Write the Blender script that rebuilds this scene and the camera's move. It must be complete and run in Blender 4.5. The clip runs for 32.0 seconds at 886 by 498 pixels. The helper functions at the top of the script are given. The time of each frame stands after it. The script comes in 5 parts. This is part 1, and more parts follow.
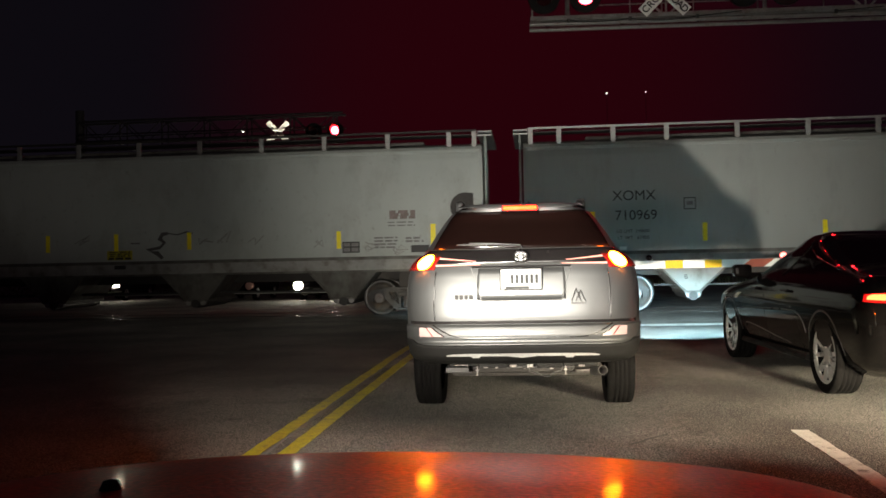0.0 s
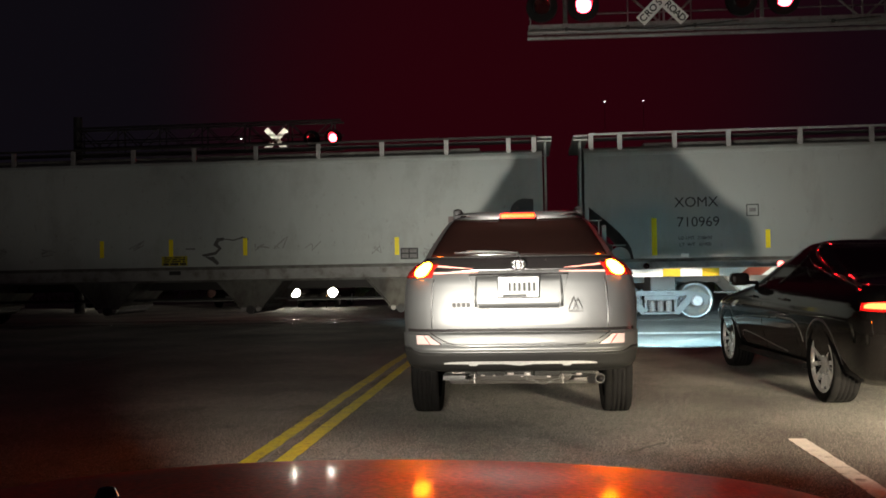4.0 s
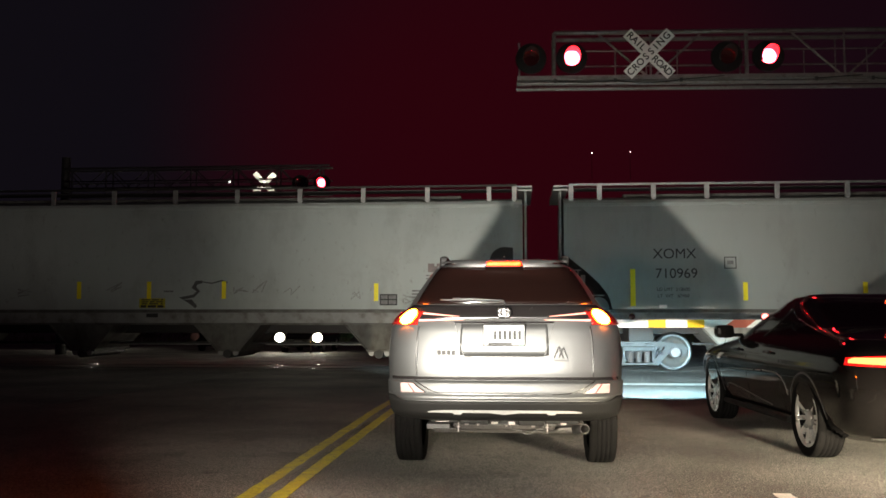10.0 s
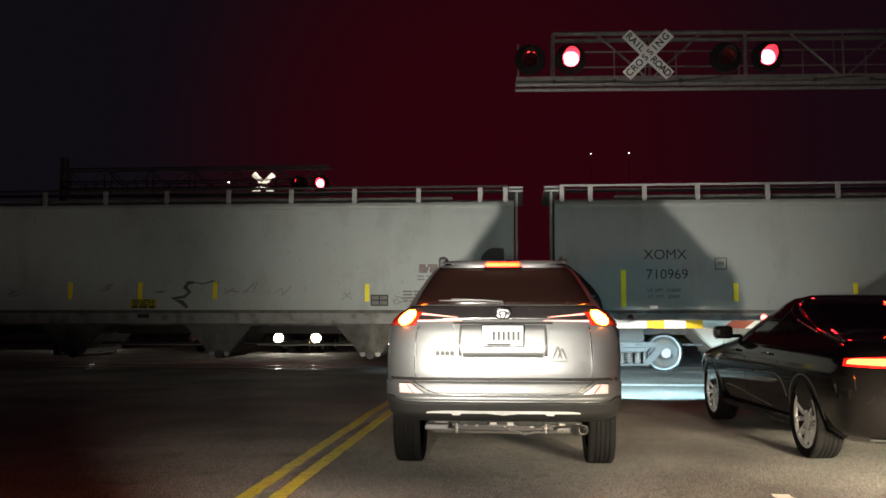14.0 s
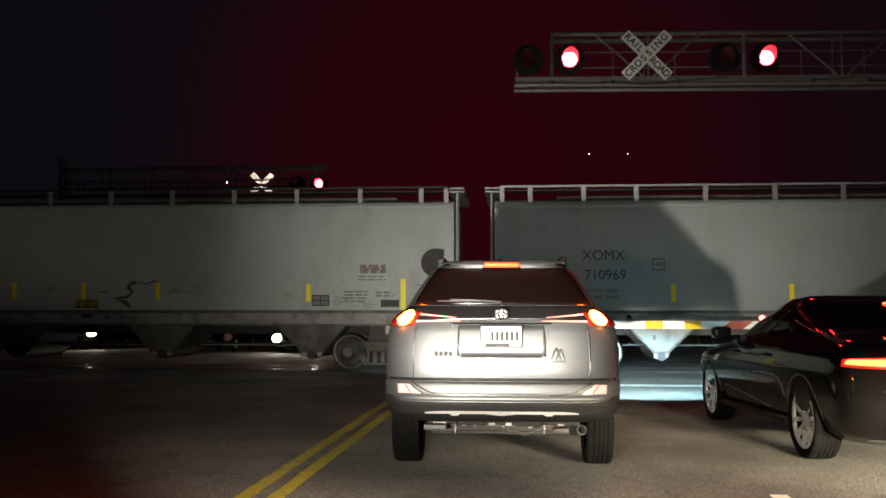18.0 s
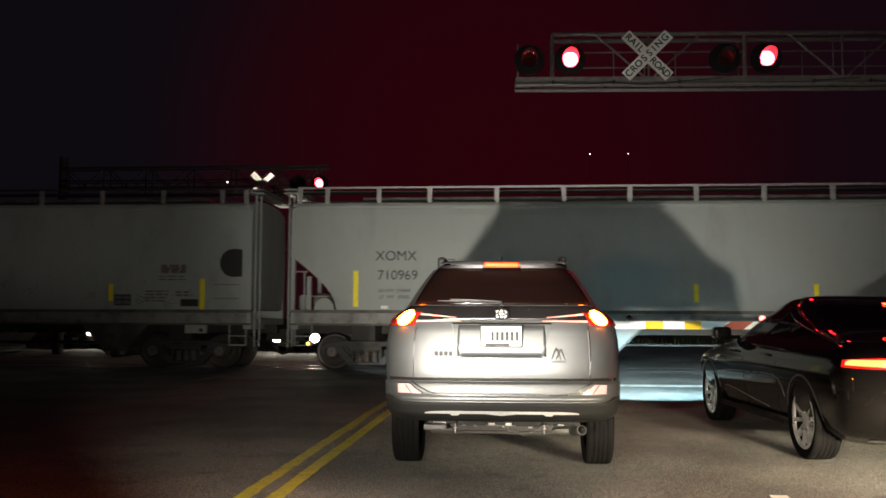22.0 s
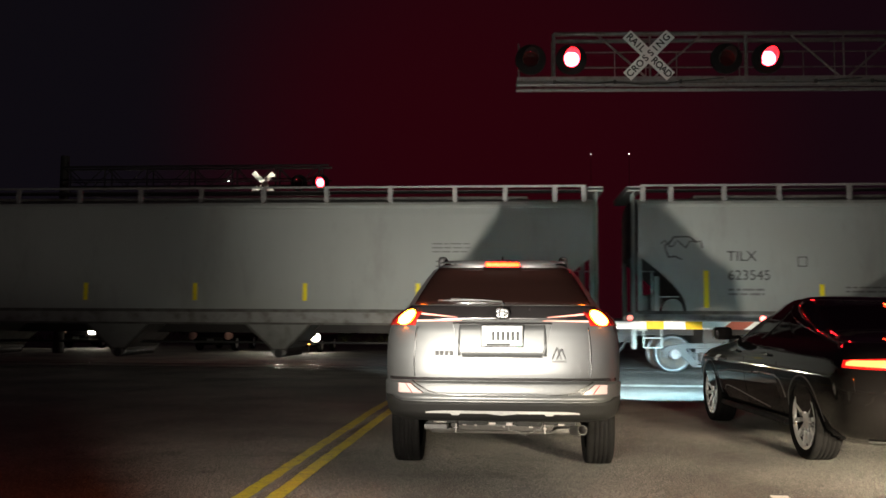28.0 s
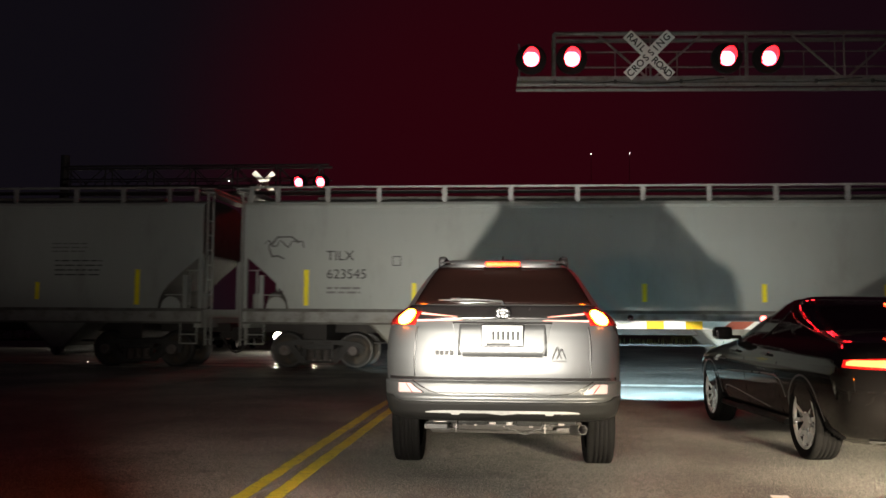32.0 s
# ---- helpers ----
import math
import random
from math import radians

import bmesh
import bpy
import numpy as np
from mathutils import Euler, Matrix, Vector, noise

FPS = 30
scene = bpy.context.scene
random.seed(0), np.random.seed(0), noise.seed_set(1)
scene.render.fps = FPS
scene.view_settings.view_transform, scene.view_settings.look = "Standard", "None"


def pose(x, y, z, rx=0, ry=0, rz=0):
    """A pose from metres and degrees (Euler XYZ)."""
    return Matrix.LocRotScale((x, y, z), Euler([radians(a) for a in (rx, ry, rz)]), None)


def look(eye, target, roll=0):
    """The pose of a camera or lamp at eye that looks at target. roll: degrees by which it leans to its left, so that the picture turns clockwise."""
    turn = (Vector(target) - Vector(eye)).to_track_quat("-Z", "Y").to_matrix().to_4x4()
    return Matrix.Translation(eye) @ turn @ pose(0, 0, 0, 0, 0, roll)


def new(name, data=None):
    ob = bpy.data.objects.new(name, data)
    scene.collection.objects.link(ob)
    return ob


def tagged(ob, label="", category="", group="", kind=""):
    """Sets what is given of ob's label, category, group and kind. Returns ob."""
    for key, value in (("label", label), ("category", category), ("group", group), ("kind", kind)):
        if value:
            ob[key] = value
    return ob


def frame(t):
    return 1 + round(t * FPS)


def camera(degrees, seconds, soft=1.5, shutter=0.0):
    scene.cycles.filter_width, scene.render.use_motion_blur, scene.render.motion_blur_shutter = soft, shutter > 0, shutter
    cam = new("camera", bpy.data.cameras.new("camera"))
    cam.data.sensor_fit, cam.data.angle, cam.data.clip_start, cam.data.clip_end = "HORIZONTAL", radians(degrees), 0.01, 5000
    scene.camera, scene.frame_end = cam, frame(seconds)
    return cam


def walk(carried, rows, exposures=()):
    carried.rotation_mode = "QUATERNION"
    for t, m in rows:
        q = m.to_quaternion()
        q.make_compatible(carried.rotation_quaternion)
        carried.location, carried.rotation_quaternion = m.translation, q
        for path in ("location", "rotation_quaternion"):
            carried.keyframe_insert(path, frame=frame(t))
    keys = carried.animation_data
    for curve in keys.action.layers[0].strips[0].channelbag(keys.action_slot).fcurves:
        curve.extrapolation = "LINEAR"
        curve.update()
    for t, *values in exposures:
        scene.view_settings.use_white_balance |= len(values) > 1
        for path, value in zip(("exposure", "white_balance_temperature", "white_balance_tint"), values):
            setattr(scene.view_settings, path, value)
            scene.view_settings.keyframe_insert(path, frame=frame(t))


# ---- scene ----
cam = camera(52.2, 32.0, soft=1.6, shutter=0.9)


def aim(yaw, pitch, roll):
    """The camera's turn in degrees: to the left, upwards, leaning."""
    return Matrix.Translation((0, 0, 1.22)) @ pose(0, 0, 0, 0, 0, yaw) @ pose(0, 0, 0, 90 + pitch, 0, 0) @ pose(0, 0, 0, 0, 0, -roll)


AIM = [(0, 5.757, 0.793, 1.176), (1, 5.757, 0.793, 1.176), (2, 5.742, 0.794, 1.17), (3, 5.732, 0.801, 1.176), (3.5, 5.72, 0.83, 1.17),
       (4.1, 5.55, 1.45, 0.95), (4.8, 5.15, 3.1, 0.38), (5.5, 4.942, 3.813, 0.163), (6, 4.903, 3.859, 0.155), (6.5, 4.76, 4.208, -0.03), (7, 4.737, 4.225, -0.03),
       (8, 4.713, 4.239, -0.007), (10, 4.71, 4.239, -0.005), (11, 4.693, 4.241, -0.025), (12, 4.668, 4.251, -0.06), (14, 4.637, 4.28, -0.045), (14.5, 4.63, 4.28, -0.05),
       (16.5, 4.565, 4.298, -0.1), (18, 4.547, 4.3, -0.1), (20, 4.539, 4.299, -0.148), (22, 4.564, 4.293, -0.196), (24, 4.576, 4.289, -0.234), (25.5, 4.601, 4.283, -0.271),
       (27.5, 4.613, 4.271, -0.295), (29, 4.633, 4.262, -0.343), (31, 4.637, 4.252, -0.356), (32, 4.634, 4.246, -0.349)]
walk(cam, [(t, aim(a, b, c)) for t, a, b, c in AIM], [(0, 0.15, 6900, 13), (3.5, 0.15, 6900, 13), (5.5, 0.45, 6900, 13), (14.5, 0.45, 6900, 13), (17.5, 0.26, 6900, 13), (25, 0.24, 6900, 13), (28.2, 0.28, 6900, 13), (29, 0.4, 6900, 13), (32, 0.4, 6900, 13)])

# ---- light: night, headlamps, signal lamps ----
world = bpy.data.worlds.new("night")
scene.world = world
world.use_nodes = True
# night sky, blue-black, lamp glare coloured in as broad red low over the crossing
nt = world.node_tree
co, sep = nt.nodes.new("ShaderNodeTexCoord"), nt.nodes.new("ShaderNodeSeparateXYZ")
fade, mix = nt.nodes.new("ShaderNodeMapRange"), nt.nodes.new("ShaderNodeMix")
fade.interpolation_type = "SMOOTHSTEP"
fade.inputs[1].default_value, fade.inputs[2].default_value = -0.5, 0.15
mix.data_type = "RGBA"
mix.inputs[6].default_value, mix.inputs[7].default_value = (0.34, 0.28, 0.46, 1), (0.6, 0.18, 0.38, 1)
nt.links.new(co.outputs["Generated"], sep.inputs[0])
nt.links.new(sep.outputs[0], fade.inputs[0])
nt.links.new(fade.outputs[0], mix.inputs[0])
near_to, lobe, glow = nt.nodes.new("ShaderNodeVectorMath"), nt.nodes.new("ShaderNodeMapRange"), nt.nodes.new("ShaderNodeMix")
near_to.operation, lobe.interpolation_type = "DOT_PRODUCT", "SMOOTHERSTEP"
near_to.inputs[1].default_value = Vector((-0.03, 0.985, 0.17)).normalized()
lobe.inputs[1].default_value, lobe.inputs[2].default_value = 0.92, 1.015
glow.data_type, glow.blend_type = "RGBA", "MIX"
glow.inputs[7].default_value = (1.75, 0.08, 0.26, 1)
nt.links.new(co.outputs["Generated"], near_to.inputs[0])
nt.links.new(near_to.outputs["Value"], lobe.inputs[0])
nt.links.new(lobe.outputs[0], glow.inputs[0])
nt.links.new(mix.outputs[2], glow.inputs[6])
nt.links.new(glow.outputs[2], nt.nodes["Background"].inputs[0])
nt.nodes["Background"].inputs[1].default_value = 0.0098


def headlamp(name, eye, target, watts, colour, cone=75, blend=0.9, size=0.05, wide=1.0):
    data = bpy.data.lights.new(name, "SPOT")
    data.energy, data.color, data.spot_size, data.spot_blend, data.shadow_soft_size = watts, colour, radians(cone), blend, size
    ob = new(name, data)
    ob.matrix_world = look(eye, target) @ Matrix.Diagonal((wide, 1, 1, 1))
    return ob


WARM, LED = (1.0, 0.985, 0.91), (0.44, 0.83, 1.0)
OWN_X = -0.28
# the camera's own car: one lamp burns, with its low beam and the weaker light above it
headlamp("own_headlamp", (OWN_X - 0.46, 2.07, 0.84), (OWN_X - 0.46 + 1.3, 22, 3.15), 4600, WARM, 26, 1.0, wide=2.0)
headlamp("own_side_spill", (OWN_X - 0.46, 2.07, 0.84), (OWN_X - 0.52 - 0.3, 22, 4.6), 820, WARM, 28, 0.7, wide=4.6)
headlamp("own_low_beam", (OWN_X - 0.46, 2.07, 0.84), (OWN_X - 0.2, 7.0, 0.30), 1800, (1.0, 0.94, 0.80), 30, 0.9, wide=2.4)
# the unseen car behind the black saloon: its low beams
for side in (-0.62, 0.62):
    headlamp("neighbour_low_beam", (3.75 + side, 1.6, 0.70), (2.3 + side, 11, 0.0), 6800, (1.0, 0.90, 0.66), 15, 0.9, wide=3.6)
# extra fill from the same lamps, added to lift the suv's shadow on the train
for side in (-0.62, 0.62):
    headlamp("neighbour_fill", (3.75 + side, 1.6, 0.70), (2.0 + side, 22, 2.4), 450, (1.0, 0.9, 0.8), 46, 1.0, 0.12, wide=1.6)
for side in (-0.65, 0.65):
    headlamp("suv_headlamp", (-0.12 + side, 11.55, 0.80), (2.2 + side, 18, 0.06), 2600, (1, 0.94, 0.84), 19.2, 0.12, wide=1.3)
for side in (-0.68, 0.68):
    headlamp("sedan_headlamp", (3.2 + side, 12.2, 0.68), (2.5 + side, 19, -0.5), 6600, LED, 24, 0.4, wide=2.8)

# ---- materials ----


def material(name, colour, rough=0.6, metal=0.0, vary=0.25, scale=3.0, fine=60.0, bump=0.1, coat=0.0, spec=0.5, streak=1.0, sharp=1.0, grain=1.0, finer=3):
    """A surface with wear at two scales: broad stains and fine grain."""
    m = bpy.data.materials.new(name)
    m.use_nodes = True
    nt = m.node_tree
    b = nt.nodes["Principled BSDF"]
    co = nt.nodes.new("ShaderNodeTexCoord")
    n1, n2 = nt.nodes.new("ShaderNodeTexNoise"), nt.nodes.new("ShaderNodeTexNoise")
    n1.inputs["Scale"].default_value, n1.inputs["Detail"].default_value = scale, 6
    n2.inputs["Scale"].default_value, n2.inputs["Detail"].default_value = fine, finer
    n2.inputs["Roughness"].default_value = 0.5 + 0.05 * (finer - 3)
    nt.links.new(co.outputs["Object"], n1.inputs["Vector"])
    mp = nt.nodes.new("ShaderNodeMapping")
    mp.inputs["Scale"].default_value = (1, 1, streak)
    nt.links.new(co.outputs["Object"], mp.inputs["Vector"])
    nt.links.new(mp.outputs["Vector"], n2.inputs["Vector"])
    add = nt.nodes.new("ShaderNodeMath")
    add.operation = "MULTIPLY_ADD"
    add.inputs[1].default_value = grain
    nt.links.new(n2.outputs["Fac"], add.inputs[0])
    nt.links.new(n1.outputs["Fac"], add.inputs[2])
    ramp = nt.nodes.new("ShaderNodeMapRange")
    mid = 0.5 + 0.5 * grain
    ramp.inputs[1].default_value, ramp.inputs[2].default_value = mid - 0.4 / sharp, mid + 0.4 / sharp
    ramp.inputs[3].default_value, ramp.inputs[4].default_value = 1 - vary, 1 + vary
    nt.links.new(add.outputs[0], ramp.inputs[0])
    mul = nt.nodes.new("ShaderNodeMix")
    mul.data_type, mul.blend_type = "RGBA", "MULTIPLY"
    mul.inputs[0].default_value = 1
    mul.inputs[6].default_value = (*colour, 1)
    nt.links.new(ramp.outputs[0], mul.inputs[7])
    nt.links.new(mul.outputs[2], b.inputs["Base Color"])
    b.inputs["Metallic"].default_value = metal
    b.inputs["Coat Weight"].default_value = coat
    b.inputs["Coat Roughness"].default_value = 0.06
    b.inputs["Specular IOR Level"].default_value = spec
    r2 = nt.nodes.new("ShaderNodeMapRange")
    r2.inputs[1].default_value, r2.inputs[2].default_value = 0.3, 0.7
    r2.inputs[3].default_value, r2.inputs[4].default_value = max(0.02, rough * 0.85), min(1, rough * 1.15)
    nt.links.new(n1.outputs["Fac"], r2.inputs[0])
    nt.links.new(r2.outputs[0], b.inputs["Roughness"])
    if bump:
        bu = nt.nodes.new("ShaderNodeBump")
        bu.inputs["Strength"].default_value, bu.inputs["Distance"].default_value = bump, 0.01
        nt.links.new(n2.outputs["Fac"], bu.inputs["Height"])
        nt.links.new(bu.outputs[0], b.inputs["Normal"])
    return m


def glowing(name, colour, strength):
    m = bpy.data.materials.new(name)
    m.use_nodes = True
    b = m.node_tree.nodes["Principled BSDF"]
    b.inputs["Base Color"].default_value = (*[c * 0.5 for c in colour], 1)
    b.inputs["Emission Color"].default_value = (*colour, 1)
    b.inputs["Emission Strength"].default_value = strength
    b.inputs["Roughness"].default_value = 0.2
    return m


def glass(name, colour, rough=0.03, gloss=0.6):
    m = bpy.data.materials.new(name)
    m.use_nodes = True
    b = m.node_tree.nodes["Principled BSDF"]
    b.inputs["Base Color"].default_value = (*colour, 1)
    b.inputs["Roughness"].default_value = rough
    b.inputs["Specular IOR Level"].default_value = gloss
    b.inputs["Coat Weight"].default_value = gloss
    b.inputs["Coat Roughness"].default_value = 0.02
    return m


M = dict(
    asphalt=material("asphalt", (0.135, 0.127, 0.113), 0.85, 0, 0.95, 0.45, 100, 0.6, sharp=2.2, grain=2.2, finer=4),
    concrete=material("concrete", (0.16, 0.15, 0.14), 0.8, 0, 0.35, 1.2, 50, 0.4),
    patch=material("asphalt_patch", (0.075, 0.071, 0.065), 0.75, 0, 0.4, 1.5, 90, 0.5),
    yellow=material("worn_yellow_paint", (0.46, 0.40, 0.02), 0.6, 0, 0.5, 6, 70, 0.4),
    white=material("worn_white_paint", (0.62, 0.62, 0.58), 0.6, 0, 0.35, 5, 70, 0.3),
    grey_car=material("grey_hopper_paint", (0.40, 0.44, 0.415), 0.6, 0, 0.10, 0.3, 2.5, 0.0, streak=0.25, grain=0.5),
    grey_car2=material("pale_hopper_paint", (0.35, 0.375, 0.35), 0.6, 0, 0.08, 0.3, 2.5, 0.0, streak=0.25, grain=0.5),
    grime=material("dirty_hopper_steel", (0.2, 0.195, 0.18), 0.7, 0, 0.4, 1.5, 30, 0.2),
    dark=material("dark_steel_and_shade", (0.035, 0.032, 0.03), 0.65, 0.2, 0.4, 3, 40, 0.2),
    truck=material("cast_truck_steel", (0.058, 0.058, 0.058), 0.6, 0.3, 0.4, 4, 40, 0.2),
    wheel_rim=material("polished_wheel_tread", (0.09, 0.09, 0.09), 0.42, 0.8, 0.15, 4, 60, 0.05),
    wheel=material("rusty_wheel_plate", (0.06, 0.055, 0.05), 0.7, 0.3, 0.4, 5, 50, 0.2),
    reflector=material("yellow_reflector_strip", (1.0, 0.84, 0.015), 0.5, 0, 0.1, 8, 60, 0.0),
    stencil=material("black_stencil_paint", (0.03, 0.03, 0.03), 0.6, 0, 0.3, 6, 40, 0.0),
    fade=material("faded_stencil_paint", (0.17, 0.17, 0.165), 0.6, 0, 0.4, 6, 40, 0.0),
    red_fade=material("faded_red_stencil", (0.19, 0.15, 0.14), 0.6, 0, 0.4, 6, 40, 0.0),
    # bay paints: dirt, and the shade below the cars put into the colour
    bay=material("dirty_shaded_bay_paint", (0.13, 0.13, 0.118), 0.7, 0, 0.3, 1.2, 5, 0.0),
    bay_pale=material("pale_shaded_bay_paint", (0.24, 0.25, 0.235), 0.65, 0, 0.15, 1.2, 5, 0.0),
    tag=material("thin_black_spray", (0.09, 0.09, 0.085), 0.6, 0, 0.5, 6, 30, 0.0),
    tag_faint=material("faint_grey_spray", (0.27, 0.27, 0.255), 0.6, 0, 0.4, 6, 30, 0.0),
    # sill paint: a step darker than the side sheets
    sill=material("darker_sill_paint", (0.29, 0.295, 0.28), 0.65, 0, 0.25, 0.8, 6, 0.0),
    old_galv=material("weathered_steel", (0.185, 0.168, 0.163), 0.52, 0.3, 0.3, 5, 60, 0.1),
    galv=material("galvanised_steel", (0.34, 0.34, 0.33), 0.5, 0.5, 0.3, 5, 60, 0.1),
    black=material("black_enamel", (0.008, 0.008, 0.008), 0.6, 0, 0.3, 5, 60, 0.05, spec=0.2),
    sign=material("reflective_white_sign", (0.86, 0.87, 0.83), 0.5, 0, 0.1, 6, 80, 0.03),
    retro=material("glossy_reflective_sheet", (0.55, 0.53, 0.47), 0.3, 0.9, 0.05, 6, 80, 0.0),
    silver=material("silver_car_paint", (0.08, 0.082, 0.082), 0.48, 0.75, 0.05, 2, 300, 0.02, 0.12),
    black_paint=material("black_car_paint", (0.003, 0.0026, 0.0026), 0.06, 0.0, 0.2, 2, 300, 0.0, 0.0, spec=0.42),
    red_paint=material("dark_red_car_paint", (0.47, 0.045, 0.024), 0.44, 0.6, 0.55, 3, 90, 0.2, 0.12, spec=0.25, grain=1.8),
    plastic=material("dark_grey_bumper_plastic", (0.006, 0.0058, 0.0055), 0.7, 0, 0.2, 4, 150, 0.1, spec=0.2),
    gloss_black=material("gloss_black_trim", (0.008, 0.007, 0.007), 0.25, 0, 0.2, 4, 100, 0.0, 0.2),
    rubber=material("tyre_rubber", (0.0042, 0.004, 0.004), 0.95, 0, 0.3, 8, 60, 0.2, spec=0.05),
    alloy=material("alloy_wheel", (0.55, 0.55, 0.53), 0.28, 0.6, 0.15, 6, 80, 0.02),
    crease=material("crease_highlight_grey", (0.14, 0.135, 0.13), 0.3, 0.6, 0.1, 4, 80, 0.0),
    chrome=material("chrome", (0.07, 0.07, 0.07), 0.3, 1.0, 0.05, 6, 80, 0.0),
    window=glass("tinted_glass", (0.005, 0.0022, 0.0018), 0.12, 0.18),
    sedan_glass=material("dark_saloon_glass", (0.0015, 0.001, 0.001), 0.05, 0, 0.1, 3, 60, 0.0, spec=0.15),
    lamp_red=glass("red_lamp_lens", (0.16, 0.008, 0.006), 0.12),
    lamp_clear=glass("clear_lamp_lens", (0.34, 0.2, 0.18), 0.15),
    reflex=glass("pale_reflector_lens", (0.30, 0.215, 0.205), 0.2),
    dark_lens=glass("unlit_red_lens", (0.035, 0.006, 0.006), 0.2),
    plate=material("plate_white", (0.095, 0.102, 0.1), 0.45, 0, 0.05, 8, 100, 0.0),
    green=material("green_sticker", (0.05, 0.32, 0.2), 0.5, 0, 0.1, 8, 100, 0.0),
    amber_tape=material("amber_gate_tape", (0.8, 0.5, 0.02), 0.4, 0, 0.1, 8, 60, 0.0),
    red_tape=material("red_gate_tape", (0.42, 0.09, 0.05), 0.4, 0, 0.1, 8, 60, 0.0),
    grass=material("dry_grass", (0.10, 0.11, 0.035), 0.8, 0, 0.5, 4, 40, 0.3),
    leaf=material("shrub_leaves", (0.07, 0.09, 0.03), 0.6, 0, 0.5, 4, 40, 0.1),
    steel=material("worn_rail_steel", (0.55, 0.53, 0.5), 0.2, 0.9, 0.2, 3, 60, 0.05),
    glow_signal=glowing("lit_red_signal", (1.0, 0.011, 0.017), 140),
    glow_brake=glowing("lit_brake_lamp", (1.0, 0.16, 0.005), 440),
    glow_stop=glowing("lit_high_stop_lamp", (1.0, 0.011, 0.0015), 45),
    glow_tail=glowing("lit_tail_lamp", (1.0, 0.034, 0.01), 26),
    glow_rim=glowing("tail_lens_red_glare", (1.0, 0.012, 0.01), 0.8),
    glow_head=glowing("lit_headlamp", (1.0, 0.97, 0.78), 45),
    glow_far=glowing("distant_lamp", (1.0, 0.97, 0.9), 12),
    glow_amber=glowing("lit_amber_lamp", (1.0, 0.45, 0.08), 8),
    glow_blade=glowing("lit_lamp_blade", (1.0, 0.38, 0.3), 1.0),
    glow_small=glowing("lit_gate_lamp", (1.0, 0.12, 0.1), 8),
)

M["red_paint"].node_tree.nodes["Principled BSDF"].inputs["Coat Roughness"].default_value = 0.11


def weather(mat, colour, scale, stretch, start, full, weight, detail=8):
    """Lays stains over a material: a noise, drawn out along z by stretch, that sets in at start and is full at full."""
    nt = M[mat].node_tree
    base = nt.nodes["Principled BSDF"].inputs["Base Color"]
    before = base.links[0].from_socket
    co, mp, n = nt.nodes.new("ShaderNodeTexCoord"), nt.nodes.new("ShaderNodeMapping"), nt.nodes.new("ShaderNodeTexNoise")
    mp.inputs["Scale"].default_value = (1, 1, stretch)
    n.inputs["Scale"].default_value, n.inputs["Detail"].default_value, n.inputs["Roughness"].default_value = scale, detail, 0.65
    r, mix = nt.nodes.new("ShaderNodeMapRange"), nt.nodes.new("ShaderNodeMix")
    r.inputs[1].default_value, r.inputs[2].default_value, r.inputs[4].default_value = start, full, weight
    mix.data_type = "RGBA"
    mix.inputs[7].default_value = (*colour, 1)
    nt.links.new(co.outputs["Object"], mp.inputs["Vector"])
    nt.links.new(mp.outputs["Vector"], n.inputs["Vector"])
    nt.links.new(n.outputs["Fac"], r.inputs[0])
    nt.links.new(r.outputs[0], mix.inputs[0])
    nt.links.new(before, mix.inputs[6])
    nt.links.new(mix.outputs[2], base)


weather("grey_car", (0.19, 0.18, 0.155), 1.1, 0.6, 0.50, 0.74, 0.45)
weather("grey_car", (0.14, 0.11, 0.08), 9.0, 0.6, 0.60, 0.76, 0.45)
weather("grey_car2", (0.17, 0.16, 0.14), 0.9, 0.35, 0.55, 0.75, 0.4)
weather("grey_car2", (0.12, 0.09, 0.065), 9.0, 0.6, 0.64, 0.80, 0.4)
weather("sill", (0.09, 0.075, 0.06), 3.0, 1.0, 0.48, 0.66, 0.75)
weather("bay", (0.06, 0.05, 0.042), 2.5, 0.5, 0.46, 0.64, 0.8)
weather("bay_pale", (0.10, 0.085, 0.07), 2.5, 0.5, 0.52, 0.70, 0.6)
weather("old_galv", (0.10, 0.06, 0.04), 9.0, 1.0, 0.52, 0.66, 0.6)
weather("yellow", (0.12, 0.11, 0.07), 14.0, 1.0, 0.54, 0.64, 0.7)
weather("white", (0.11, 0.105, 0.095), 8.0, 1.0, 0.56, 0.64, 0.85)
weather("asphalt", (0.045, 0.042, 0.04), 2.2, 1.0, 0.56, 0.70, 0.6)
weather("wheel", (0.11, 0.075, 0.05), 5.0, 1.0, 0.5, 0.65, 0.6)

# the asphalt's aggregate: small stones of many greys
nt = M["asphalt"].node_tree
base = nt.nodes["Principled BSDF"].inputs["Base Color"]
before = base.links[0].from_socket
co, stones = nt.nodes.new("ShaderNodeTexCoord"), nt.nodes.new("ShaderNodeTexVoronoi")
stones.inputs["Scale"].default_value = 95
sep, shade, mul = nt.nodes.new("ShaderNodeSeparateColor"), nt.nodes.new("ShaderNodeMapRange"), nt.nodes.new("ShaderNodeMix")
shade.inputs[3].default_value, shade.inputs[4].default_value = 0.3, 1.65
mul.data_type, mul.blend_type = "RGBA", "MULTIPLY"
mul.inputs[0].default_value = 1
nt.links.new(co.outputs["Object"], stones.inputs["Vector"])
nt.links.new(stones.outputs["Color"], sep.inputs[0])
nt.links.new(sep.outputs[0], shade.inputs[0])
nt.links.new(before, mul.inputs[6])
nt.links.new(shade.outputs[0], mul.inputs[7])
nt.links.new(mul.outputs[2], base)

# ---- building blocks ----


